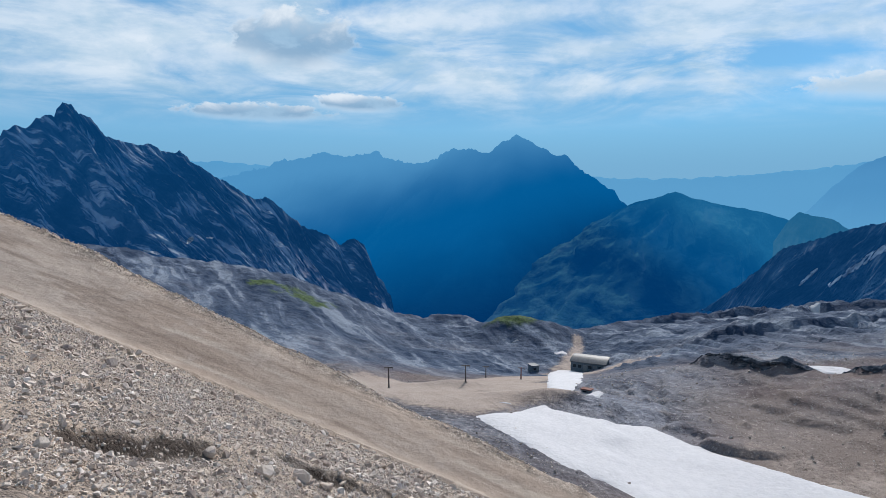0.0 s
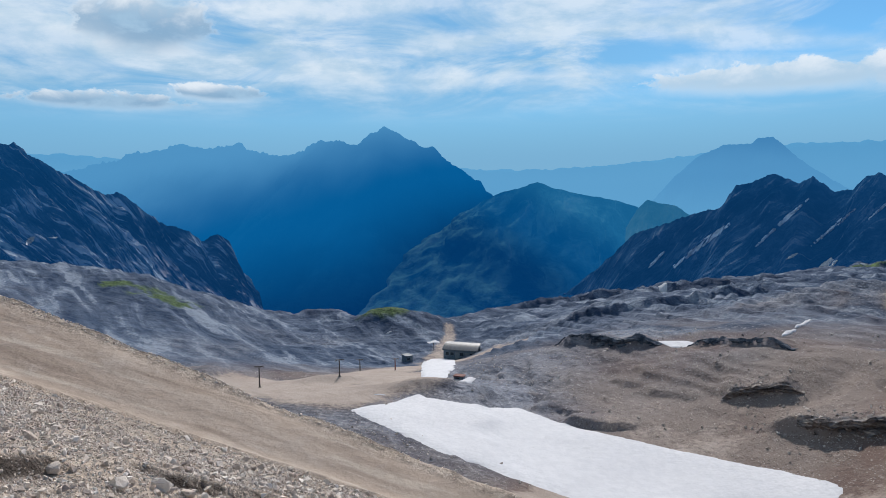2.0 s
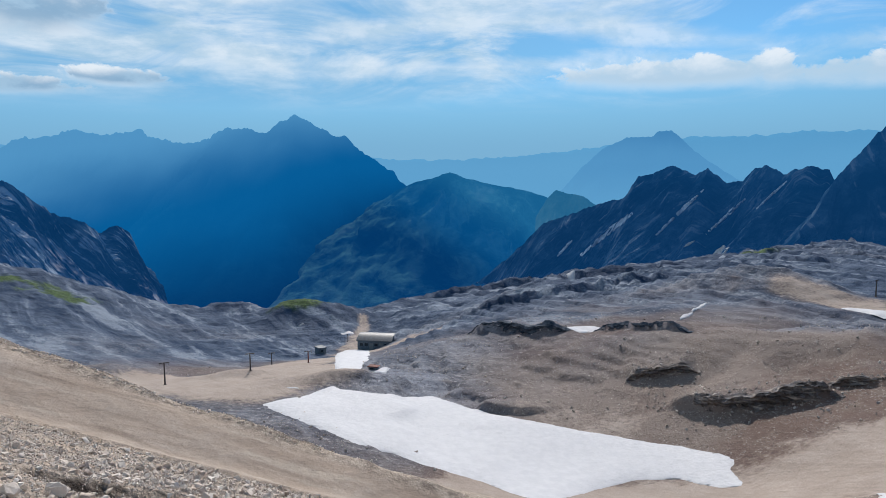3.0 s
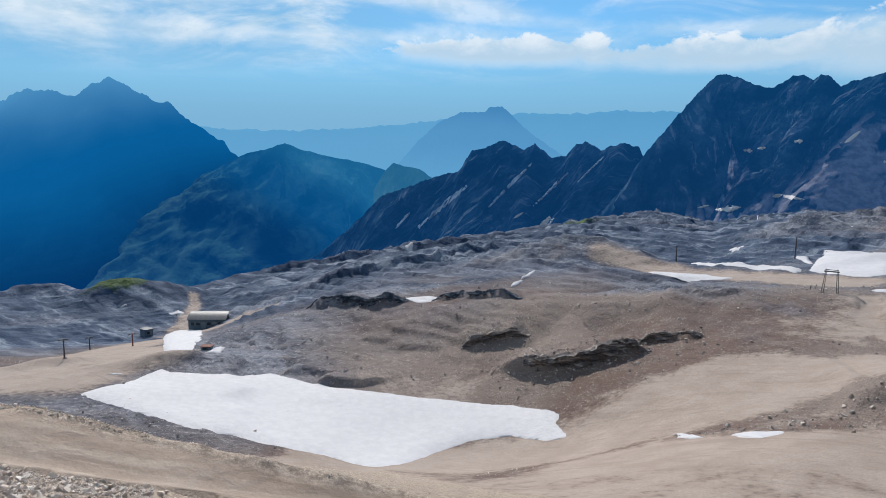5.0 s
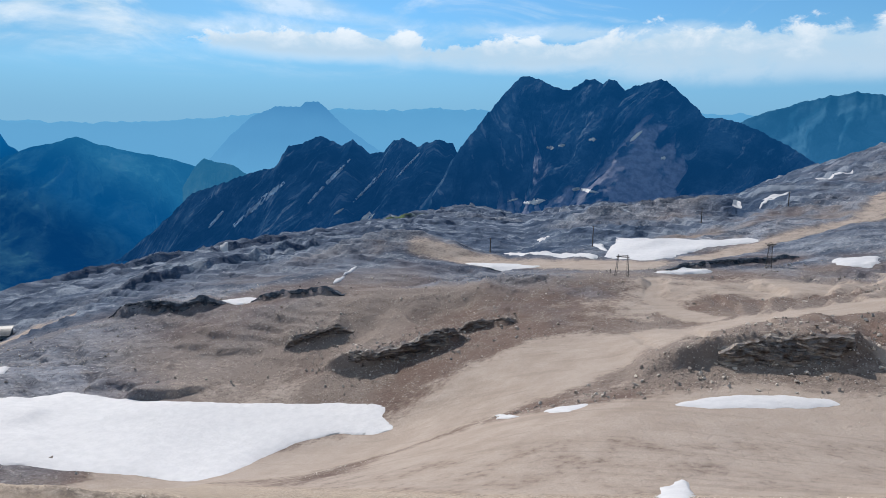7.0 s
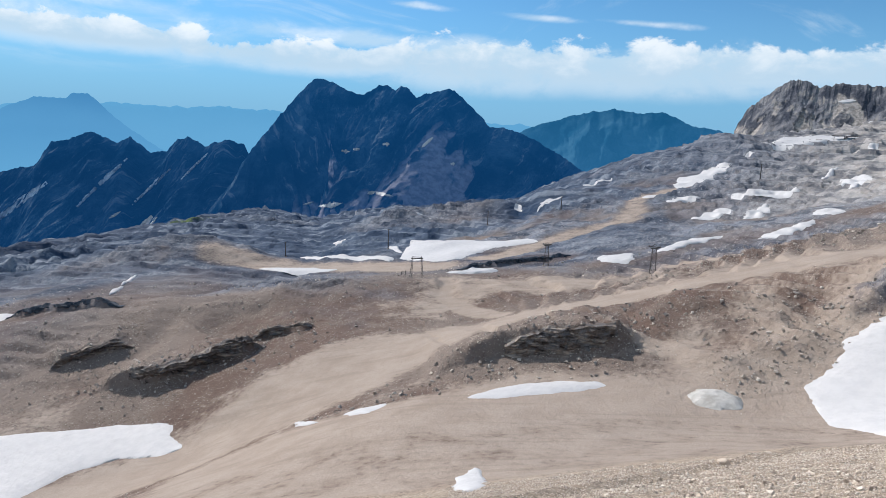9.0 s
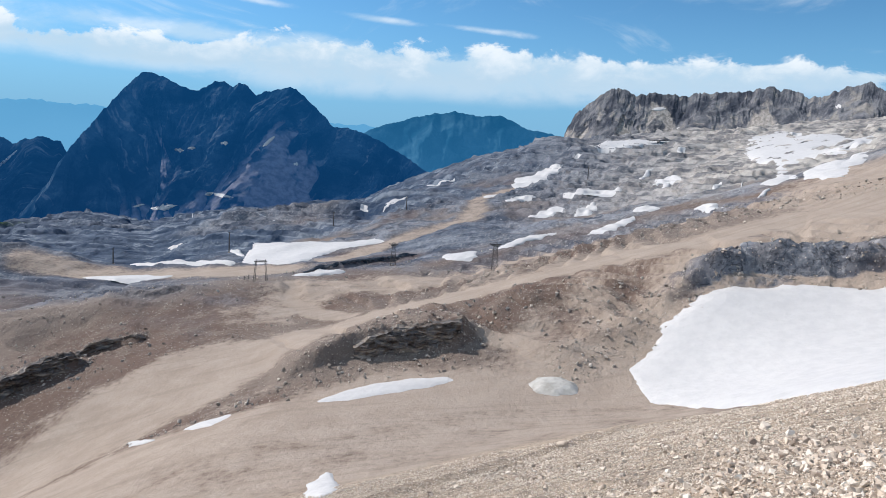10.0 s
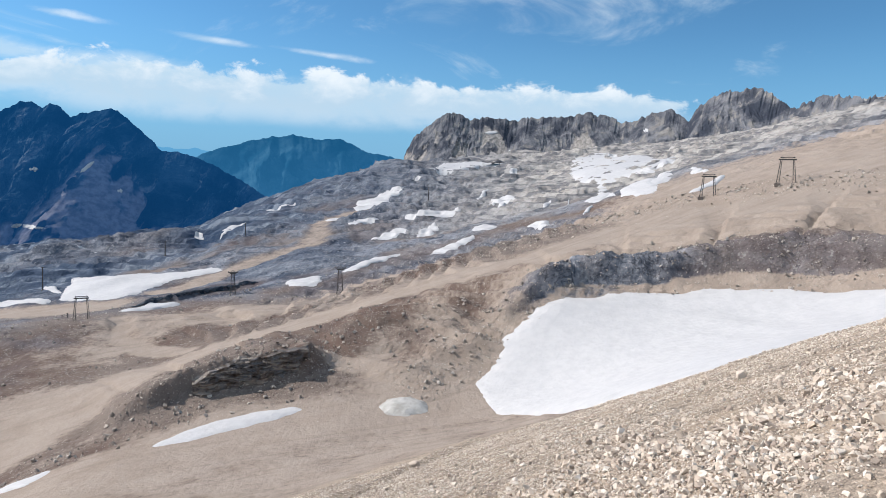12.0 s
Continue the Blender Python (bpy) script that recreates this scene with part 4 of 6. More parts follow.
def drape(name, outline, mat, label, category, thick=0.5, cells=40, group="", ragged=1.0, seed=0, settle=0):
    """A patch that lies on the land inside an outline, thin at its ragged edge."""
    p = np.array(outline, float)
    c = p.mean(0)
    q = p - c
    e = np.linalg.eigh(np.cov(q.T))[1]
    u, v = q @ e[:, 1], q @ e[:, 0]
    lu, lv = np.ptp(u), np.ptp(v)
    step = max(lu / cells, 0.25)
    gu, gv = np.arange(u.min() - step, u.max() + 2 * step, step), np.arange(v.min() - step, v.max() + 2 * step, max(min(step, lv / 9), 0.2))
    U, V = np.meshgrid(gu, gv, indexing="ij")
    X, Y = c[0] + U * e[0, 1] + V * e[0, 0], c[1] + U * e[1, 1] + V * e[1, 0]
    w = ragged * min(lu, lv) * 0.16
    jx, jy = X + w * fbm(X / (3 * w + .1), Y / (3 * w + .1), 4, 0.6, seed=seed), Y + w * fbm(X / (3 * w + .1), Y / (3 * w + .1), 4, 0.6, seed=seed + 50)
    inside, dist = np.zeros(X.shape, bool), np.full(X.shape, 1e9)
    for (x0, y0), (x1, y1) in zip(p, np.roll(p, -1, 0)):
        dx, dy = x1 - x0, y1 - y0
        k = np.clip(((jx - x0) * dx + (jy - y0) * dy) / (dx * dx + dy * dy + 1e-9), 0, 1)
        dist = np.minimum(dist, np.hypot(jx - x0 - k * dx, jy - y0 - k * dy))
        cross = ((y0 > jy) != (y1 > jy)) & (jx < dx * (jy - y0) / (dy + 1e-12) + x0)
        inside ^= cross
    sd = np.where(inside, dist, -dist)
    inn = sd > 0
    n, m = X.shape
    # the outermost ring is drawn in to the outline itself
    gx, gy = np.gradient(sd, gu, gv)
    gl = np.hypot(gx, gy) + 1e-6
    pull = np.where(inn, 0.0, np.minimum(-sd, 1.5 * step) / gl)
    U, V = U + gx / gl * pull, V + gy / gl * pull
    X, Y = c[0] + U * e[0, 1] + V * e[0, 0], c[1] + U * e[1, 1] + V * e[1, 0]
    Z = np.zeros(X.shape)
    for i in range(n):
        for j in range(m):
            if inn[max(i - 1, 0):i + 2, max(j - 1, 0):j + 2].any():
                Z[i, j] = land_at(X[i, j], Y[i, j])
    ramp = min(4.0, 0.3 * min(lu, lv))
    lift = thick * (0.35 * smooth(sd, 0, 0.25 * ramp) + 0.65 * smooth(sd, 0, ramp)) + 0.12 * thick * fbm(X / 5, Y / 5, 3, seed=seed + 3)
    Z = Z + np.where(inn, np.maximum(lift, 0.04), -0.05)
    if settle:
        bed = Z - 0.5 * thick
        for _ in range(settle):
            mean = 0.25 * (np.roll(Z, 1, 0) + np.roll(Z, -1, 0) + np.roll(Z, 1, 1) + np.roll(Z, -1, 1))
            Z = np.where(inn, np.maximum(mean, bed), Z)
    faces, used = [], {}
    verts = []
    for i in range(n - 1):
        for j in range(m - 1):
            if inn[i:i + 2, j:j + 2].any():
                f = []
                for a, b in ((i, j), (i + 1, j), (i + 1, j + 1), (i, j + 1)):
                    if (a, b) not in used:
                        used[a, b] = len(verts)
                        verts.append((X[a, b], Y[a, b], Z[a, b]))
                    f.append(used[a, b])
                faces.append(f)
    me = bpy.data.meshes.new(name)
    me.from_pydata(verts, [], faces)
    flip = sum(pl.normal.z for pl in me.polygons) < 0
    if flip:
        me.flip_normals()
    me.polygons.foreach_set("use_smooth", np.ones(len(faces), bool))
    me.materials.append(mat)
    return tagged(new(name, me), label, category, group)


def oval(x, y, ax, ay, bx, by, n=18):
    return [(x + ax * math.cos(t) + bx * math.sin(t), y + ay * math.cos(t) + by * math.sin(t)) for t in (2 * math.pi * i / n for i in range(n))]


def snowfield(outline, label, thick=0.8, cells=120, ragged=0.12, seed=0, mat=None):
    return drape("snowfield", outline, mat or SNOW, label, "snow", thick, cells, "", ragged, seed, 25)


def snow_patch(x, y, ax, ay, bx, by, seed=0):
    b = min(math.hypot(ax, ay), math.hypot(bx, by))
    return drape("snow_patch", oval(x, y, ax, ay, bx, by), SNOW, "small patch of old white snow on grey rock", "snow", min(0.8, 0.10 * b + 0.12), 34, "snow patches on the slopes", 2.0, seed)


snowfield([(9.9, 223.4), (21.1, 230.7), (37.8, 245.0), (39.5, 239.7), (51.8, 234.8), (73.4, 236.2), (86.6, 216.0), (100.6, 200.5), (116.7, 182.6), (129.1, 164.7), (134.7, 149.1), (132.5, 144.0), (129.5, 143.3), (125.7, 132.3), (120.6, 136.6), (116.6, 148.4), (105.9, 153.4), (93.2, 151.4), (80.8, 145.2), (70.7, 144.3), (63.5, 159.4), (51.8, 169.0), (44.5, 179.3), (34.3, 184.3), (24.4, 199.0), (16.2, 212.4)],
          "broad field of old white snow beside the gravel piste", cells=150, ragged=0.04, seed=5)
snowfield([(74.6, 473.4), (79.1, 490.0), (87.2, 501.0), (95.3, 497.4), (103.2, 489.6), (67.0, 316.5), (62.6, 307.2), (54.9, 281.5), (46.4, 281.5), (40.6, 258.0), (50.1, 318.9)],
          "pale grey snow strip on the track before the lift station", cells=60, seed=6, thick=1.3)
snowfield([(153.8, -9.9), (159.0, -13.8), (164.4, -17.1), (168.5, -16.9), (172.1, -21.4), (176.1, -26.2), (179.3, -34.3), (178.0, -49.0), (171.7, -68.9), (161.8, -85.4), (146.3, -98.0), (131.7, -102.9), (78.5, -61.9), (83.6, -56.6), (95.6, -43.4), (107.7, -30.8), (119.8, -23.1), (130.6, -19.5), (137.3, -13.4)],
          "large steep white snowfield below a grey rock step", cells=150, ragged=0.03, seed=7, thick=1.2)
snowfield([(350.8, 196.8), (393.2, 217.2), (412.9, 223.9), (440.3, 238.7), (440.2, 232.4), (436.5, 200.2), (418.8, 172.9), (424.3, 147.1), (419.9, 137.2), (413.8, 128.2), (411.3, 139.1), (389.1, 149.5), (374.9, 156.9), (344.0, 156.1), (340.1, 166.8), (344.4, 181.9)],
          "wide flat white snowfield beside a gravel track", cells=100, seed=8, ragged=0.05)
snowfield([(129.1, 55.7), (138.1, 52.3), (143.1, 46.9), (146.5, 39.3), (147.9, 30.9), (145.9, 27.3), (141.1, 34.2), (135.7, 42.1), (131.1, 48.5)],
          "narrow strip of snow at the foot of a dark outcrop", cells=100, ragged=0.6, seed=9, thick=0.5)
snowfield([(145.3, 11.8), (149.4, 9.6), (149.7, 5.2), (146.8, 1.3), (142.4, 0.8), (139.3, 5.3), (140.4, 9.5)],
          "dirty grainy snow heap on the gravel", cells=60, ragged=0.4, seed=10, thick=1.1, mat=DIRTY)
snowfield([(121.3, 80.2), (124.6, 78.7), (125.2, 75.2), (127.3, 73.0), (124.9, 71.3), (119.6, 71.4), (118.0, 73.5), (117.4, 76.6)],
          "thin snow remnant at the foot of the scree slope", cells=40, seed=11, thick=0.3)
snowfield([(869.0, -165.1), (960.7, -211.2), (892.0, -237.5), (733.6, -225.9), (649.1, -224.6), (546.0, -179.8), (636.2, -186.4), (506.4, -160.4), (511.8, -150.5), (559.7, -150.1), (529.3, -135.2), (505.5, -122.9), (381.3, -101.1), (260.9, -74.7), (395.0, -96.5), (540.0, -122.8), (591.9, -119.2), (687.6, -129.6)],
          "branching white snowfield in the cirque below the pale crest", cells=70, ragged=0.12, seed=12)
snowfield([(376.1, -103.4), (412.4, -117.4), (401.6, -126.5), (502.2, -173.1), (392.3, -133.6), (371.9, -119.2), (345.9, -109.4), (350.8, -103.8)],
          "white snow tongue between pale rock ribs", cells=40, ragged=0.2, seed=13)
snowfield([(855.2, 17.7), (1008.0, -9.7), (997.4, -55.7), (936.5, -85.7), (878.6, -49.3), (840.5, -21.7), (847.6, 9.0)],
          "white snow bank below the dark pinnacle", cells=50, ragged=0.15, seed=15)
snow_patch(23, 245, 2.4, -0.8, 0.1, 0.7, 10)
snow_patch(63, 275, 4.1, 3.9, 1.4, 5.8, 11)
snow_patch(98, 558, 5.4, -0.5, 0.7, 3.7, 12)
snow_patch(65, 598, 2.7, -2.8, 0.2, 0.8, 13)
snow_patch(166, 284, 7.3, -5.3, 4.1, 7.1, 14)
snow_patch(220, 278, 7.5, 4.2, 2.7, 3.5, 15)
snow_patch(239, 292, 10.0, 6.2, 3.1, 3.8, 16)
snow_patch(304, 237, 3.7, -23.3, 9.3, 7.4, 17)
snow_patch(359, 242, -9.3, -43.1, 7.0, 4.8, 18)
snow_patch(395, 225, -13.5, -13.5, 8.1, 4.6, 19)
snow_patch(356, 217, -9.1, -18.7, 6.8, 4.1, 20)
snow_patch(303, 129, 8.0, -9.7, 6.6, 2.8, 21)
snow_patch(340, 65, 0.3, -10.0, 12.3, 2.5, 22)
snow_patch(371, 36, 16.6, -13.6, 8.2, 0.9, 23)
snow_patch(120, 76, -0.5, -3.8, 2.1, 1.3, 24)
snow_patch(121, 91, -2.3, -4.8, 1.4, 1.0, 25)
snow_patch(119, 89, -1.2, -4.1, 1.4, 1.1, 26)
snow_patch(656, 61, 33.7, -20.3, 38.0, 3.9, 27)
snow_patch(540, 60, 10.3, -11.6, 11.4, 1.5, 28)
snow_patch(537, 5, 0.7, -21.5, 15.0, 0.3, 29)
snow_patch(472, 33, 11.1, -13.3, 14.8, 1.3, 30)
snow_patch(464, 8, 21.0, -7.8, 17.5, 0.5, 31)
snow_patch(375, -8, 10.2, -13.3, 8.1, 0.0, 32)
snow_patch(618, -39, 27.8, -7.3, 12.1, -0.5, 33)
snow_patch(566, -53, 11.0, -12.8, 27.7, -2.3, 34)
snow_patch(408, -27, -3.0, -7.5, 6.4, -0.3, 35)
snow_patch(348, -54, -8.4, -3.8, 7.7, -1.1, 36)
snow_patch(567, 89, 2.8, -6.3, 7.8, 1.3, 37)
snow_patch(746, 175, 9.3, -13.7, 4.8, 1.3, 38)
snow_patch(588, 179, 11.2, -9.7, 5.0, 1.6, 39)
snow_patch(376, -142, -13.6, 0.5, 10.5, -3.9, 40)
snow_patch(296, -115, 20.5, -17.7, 10.0, -3.8, 41)
snow_patch(439, -83, 12.1, -2.8, 14.8, -2.8, 42)
snow_patch(365, -54, -6.9, -4.7, 11.0, -1.6, 43)
snow_patch(357, -78, 11.2, -5.1, 6.9, -1.4, 44)
snow_patch(548, -176, 11.5, -17.1, 18.4, -5.8, 45)
snow_patch(528, -48, 19.2, -4.8, 19.8, -1.7, 46)
snow_patch(854, -214, -36.9, 1.8, 25.7, -6.3, 47)
snow_patch(464, -73, 3.4, -3.0, 5.7, -0.8, 48)
snow_patch(594, 265, -5.5, -2.5, 17.8, 8.0, 49)
snow_patch(587, 245, -4.4, -1.9, 22.0, 9.2, 50)
snow_patch(587, 207, -0.1, -4.0, 7.5, 3.0, 51)
snow_patch(572, 177, 12.6, -3.8, 4.1, 1.4, 52)
snow_patch(890, 580, 11.0, 6.5, 26.8, 17.5, 53)
snow_patch(439, 300, 8.6, 0.7, 8.3, 5.7, 54)
snow_patch(550, 279, -1.1, -3.1, 6.3, 3.3, 55)
snow_patch(565, 297, 0.6, -4.2, 0.7, 0.5, 56)
snow_patch(73.0, 29.6, 0.7, -1.7, 9.0, 3.7, 71)
snow_patch(354, 636, 2.0, -6.0, 4.0, 7.0, 57)
snow_patch(806, 26, 0.2, -4.7, 3.4, 0.1, 60)
snow_patch(391, -114, -2.9, -9.8, 25.4, -7.4, 61)
snow_patch(831, -88, -0.4, -4.2, 13.1, -1.4, 62)
snow_patch(407, -95, -1.6, -6.8, 18.9, -4.4, 63)


# ---- stones ----


def rock_shape(seed, corners=10, worn=0.0):
    """An angular stone about 1 across, with flat broken faces."""
    rnd = random.Random(seed)
    bm = bmesh.new()
    sx, sy, sz = rnd.uniform(0.85, 1.15), rnd.uniform(0.7, 1.0), rnd.uniform(0.58, 0.9)
    for _ in range(corners):
        d = Vector((rnd.uniform(-1, 1), rnd.uniform(-1, 1), rnd.uniform(-1, 1)))
        d = d.normalized() * rnd.uniform(0.75, 1.0) * 0.6
        bm.verts.new((d.x * sx, d.y * sy, d.z * sz))
    bmesh.ops.convex_hull(bm, input=bm.verts)
    bmesh.ops.delete(bm, geom=[v for v in bm.verts if not v.link_faces], context="VERTS")
    if worn:
        bmesh.ops.bevel(bm, geom=list(bm.edges), offset=worn, segments=1, affect="EDGES")
        for v in bm.verts:
            v.co += Vector((rnd.uniform(-1, 1), rnd.uniform(-1, 1), rnd.uniform(-1, 1))) * 0.012
    return bm


def stone_material():
    m, tr, p = material("broken limestone")
    geo = tr.nodes.new("ShaderNodeNewGeometry")
    info = tr.nodes.new("ShaderNodeObjectInfo")
    pick = maths(tr, "FRACT", maths(tr, "ADD", geo.outputs["Random Per Island"], info.outputs["Random"]))
    ramp = tr.nodes.new("ShaderNodeValToRGB")
    for i, (at, c) in enumerate(((0.0, (0.38, 0.310, 0.262)), (0.35, (0.58, 0.486, 0.402)), (0.7, (0.67, 0.578, 0.492)), (1.0, (0.79, 0.720, 0.645)))):
        e = ramp.color_ramp.elements[i] if i < 2 else ramp.color_ramp.elements.new(at)
        e.position, e.color = at, (*c, 1)
    links(tr, (pick, ramp.inputs[0]))
    n = fractal(tr, geo.outputs["Position"], 14.0, 6, 0.65)
    c = blend(tr, 0.5, ramp.outputs[0], blend(tr, n, (0.2, 0.2, 0.2), (0.8, 0.8, 0.8)), "OVERLAY")
    links(tr, (c, p.inputs["Base Color"]))
    p.inputs["Roughness"].default_value = 0.92
    bumped(tr, p, n, 0.5, 0.03)
    return m


STONE = stone_material()


def heap_of(name, xs, ys, sizes, shapes, mat, label, category, sink=0.25, seed=0, kind="stuff"):
    """Many small stones in one mesh, lying on the ground."""
    rng = np.random.default_rng(seed)
    zs = lie(xs, ys)[0]
    base = []
    for k in shapes:
        bm = rock_shape(k, 9)
        bmesh.ops.triangulate(bm, faces=bm.faces)
        bm.verts.ensure_lookup_table()
        bm.verts.index_update()
        base.append((np.array([v.co[:] for v in bm.verts]), np.array([[v.index for v in f.verts] for f in bm.faces])))
        bm.free()
    which = rng.integers(0, len(base), len(xs))
    V, F, n0 = [], [], 0
    for k, (bv, bf) in enumerate(base):
        sel = np.where(which == k)[0]
        n = len(sel)
        a = rng.uniform(0, 2 * np.pi, n)
        t = rng.normal(0, 0.8, n)
        ca, sa, ct, st = np.cos(a), np.sin(a), np.cos(t), np.sin(t)
        M = np.zeros((n, 3, 3))
        M[:, 0, 0], M[:, 0, 1], M[:, 0, 2] = ca, -sa * ct, sa * st
        M[:, 1, 0], M[:, 1, 1], M[:, 1, 2] = sa, ca * ct, -ca * st
        M[:, 2, 1], M[:, 2, 2] = st, ct
        sz = 0.95 * sizes[sel]
        P = np.einsum("nij,vj->nvi", M, bv) * sz[:, None, None]
        P += np.stack([xs[sel], ys[sel], zs[sel] + sz * sink], 1)[:, None]
        V.append(P.reshape(-1, 3))
        F.append((bf[None] + (np.arange(n) * len(bv))[:, None, None] + n0).reshape(-1, 3))
        n0 += n * len(bv)
    V, F = np.concatenate(V), np.concatenate(F)
    me = bpy.data.meshes.new(name)
    me.vertices.add(len(V))
    me.vertices.foreach_set("co", V.reshape(-1).astype(np.float32))
    me.loops.add(F.size)
    me.loops.foreach_set("vertex_index", F.reshape(-1).astype(np.int32))
    me.polygons.add(len(F))
    me.polygons.foreach_set("loop_start", np.arange(0, F.size, 3, dtype=np.int32))
    me.polygons.foreach_set("use_smooth", np.zeros(len(F), bool))
    me.update()
    me.validate()
    me.materials.append(mat)
    return tagged(new(name, me), label, category, kind=kind)


def make_scree():
    rng = np.random.default_rng(4)

    def wedge(a0, a1, r0, r1, n, small, spread):
        a = np.radians(rng.uniform(a0, a1, n))
        r = r0 * (r1 / r0) ** rng.uniform(0, 1, n) ** 0.8
        x, y = r * np.sin(a), r * np.cos(a)
        coarse = 0.75 + 0.75 * smooth(fbm(x / 5, y / 5, 4, seed=43), -0.10, 0.35)
        s = np.maximum(small * coarse * np.exp(rng.gamma(1.0, spread, n)), r * 0.0030)
        s = np.minimum(s, np.minimum(0.34, 0.015 * r))
        clump = fbm(x / 2.2, y / 2.2, 4, seed=41)
        z, piste, rock, scree, road, hazed, green, bright, dug = lie(x, y)
        down = (x * FALL_X + y * FALL_Y) / FALL
        along = (-x * FALL_Y + y * FALL_X) / FALL
        off = (down - ROAD_CUT + ROAD_LEAN * along) / math.hypot(1, ROAD_LEAN)
        ok = (road < 0.1) & (scree > 0.5) & (rng.uniform(0, 1, n) > 0.6 * dug) & (rng.uniform(-0.80, 0.22, n) < clump + 0.02) & ((off < 0.2) | (s < 0.14) | (along < -10))
        return x[ok], y[ok], s[ok]

    got = [wedge(-40, 8, 5.0, 60, 125000, 0.023, 0.42), wedge(66, 130, 4.5, 85, 135000, 0.028, 0.46), wedge(8, 62, 12, 60, 3000, 0.05, 0.4)]
    x, y, s = (np.concatenate([g[i] for g in got]) for i in range(3))
    heap_of("scree_stones", x, y, s, range(100, 124), STONE, "pale broken limestone rubble on the slope", "rubble", 0.2, 5)
    # the nearest larger stones, one by one
    shapes = []
    for k in range(12):
        me = bpy.data.meshes.new("stone")
        bm = rock_shape(200 + k, 13)
        bm.to_mesh(me)
        bm.free()
        me.polygons.foreach_set("use_smooth", np.zeros(len(me.polygons), bool))
        me.materials.append(STONE)
        shapes.append(me)
    for a0, a1, r0, r1, n in ((-36, 6, 6.0, 15, 130), (74, 124, 5.5, 24, 170)):
        aa, rr = np.radians(rng.uniform(a0, a1, n)), rng.uniform(r0, r1, n)
        for x, y, z in zip(rr * np.sin(aa), rr * np.cos(aa), lie(rr * np.sin(aa), rr * np.cos(aa))[0]):
            k = (0.006 + 0.012 * rng.uniform(0, 1) ** 2.5) * math.hypot(x, y)
            ob = new("stone", shapes[int(rng.integers(12))])
            ob.matrix_world = pose(x, y, z + 0.2 * k, rng.uniform(-30, 30), rng.uniform(-30, 30), rng.uniform(0, 360)) @ Matrix.Diagonal((k, k, k, 1))
            ob.parent = GROUND
    # blocks fallen below the rock steps and strewn over the floor
    xs, ys, ss = [], [], []
    for h, back, line in SCARPS[:8]:
        p = np.array(line, float)
        for (x0, y0), (x1, y1) in zip(p, p[1:]):
            n = int(np.hypot(x1 - x0, y1 - y0) * 34)
            k, d = rng.uniform(0, 1, n), rng.normal(2.0, 7.5, n)
            f = math.hypot(x0, y0)
            xs.append(x0 + k * (x1 - x0) + d * x0 / f)
            ys.append(y0 + k * (y1 - y0) + d * y0 / f)
            ss.append(np.minimum(0.16 * np.exp(rng.gamma(1.0, 0.5, n)), 1.4))
    a, r = np.radians(rng.uniform(-5, 125, 52000)), rng.uniform(115, 360, 52000)
    x, y = r * np.sin(a), r * np.cos(a)
    z, piste, rock, scree, road, hazed, green, bright, dug = lie(x, y)
    ok = (piste < 0.45) & (scree < 0.1) & (fbm(x / 25, y / 25, 3, seed=45) > rng.uniform(-0.3, 0.35, 52000))
    xs.append(x[ok]), ys.append(y[ok]), ss.append(np.minimum(0.16 * np.exp(rng.gamma(1.0, 0.5, int(ok.sum()))), 1.5))
    heap_of("fallen_blocks", *(np.concatenate(v) for v in (xs, ys, ss)), range(120, 128), ground_blocks(), "grey-brown limestone blocks below the rock steps", "rubble", 0.2, 6)


def ground_blocks():
    m, tr, p = material("weathered block")
    geo = tr.nodes.new("ShaderNodeNewGeometry")
    c = blend(tr, geo.outputs["Random Per Island"], (0.27, 0.228, 0.198), (0.58, 0.52, 0.465))
    n = fractal(tr, geo.outputs["Position"], 3.0, 6, 0.65)
    c = blend(tr, 0.4, c, blend(tr, n, (0.2, 0.2, 0.2), (0.8, 0.8, 0.8)), "OVERLAY")
    links(tr, (c, p.inputs["Base Color"]))
    p.inputs["Roughness"].default_value = 0.95
    return m


make_scree()


def crag_material():
    m, tr, p = material("dark bedded crag")
    geo = tr.nodes.new("ShaderNodeNewGeometry")
    n, f = fractal(tr, geo.outputs["Position"], 0.5, 8, 0.65), fractal(tr, geo.outputs["Position"], 3.0, 7, 0.65)
    layer = tr.nodes.new("ShaderNodeMapping")
    layer.inputs["Scale"].default_value = (0.16, 0.16, 0.9)
    links(tr, (geo.outputs["Position"], layer.inputs[0]))
    layer = fractal(tr, layer.outputs[0], 1.0, 8, 0.66, 0.4)
    c = blend(tr, span(tr, n, 0.38, 0.62), (0.105, 0.080, 0.066), (0.150, 0.145, 0.148))
    c = blend(tr, span(tr, layer, 0.50, 0.62, 0.0, 0.9), c, (0.33, 0.285, 0.245))
    c = blend(tr, span(tr, layer, 0.46, 0.38, 0.0, 0.9), c, (0.030, 0.025, 0.024))
    c = blend(tr, 0.6, c, blend(tr, f, (0.15, 0.15, 0.15), (0.85, 0.85, 0.85)), "OVERLAY")
    links(tr, (c, p.inputs["Base Color"]))
    p.inputs["Roughness"].default_value = 0.95
    bumped(tr, p, f, 0.7, 0.25)
    return m


CRAG = crag_material()


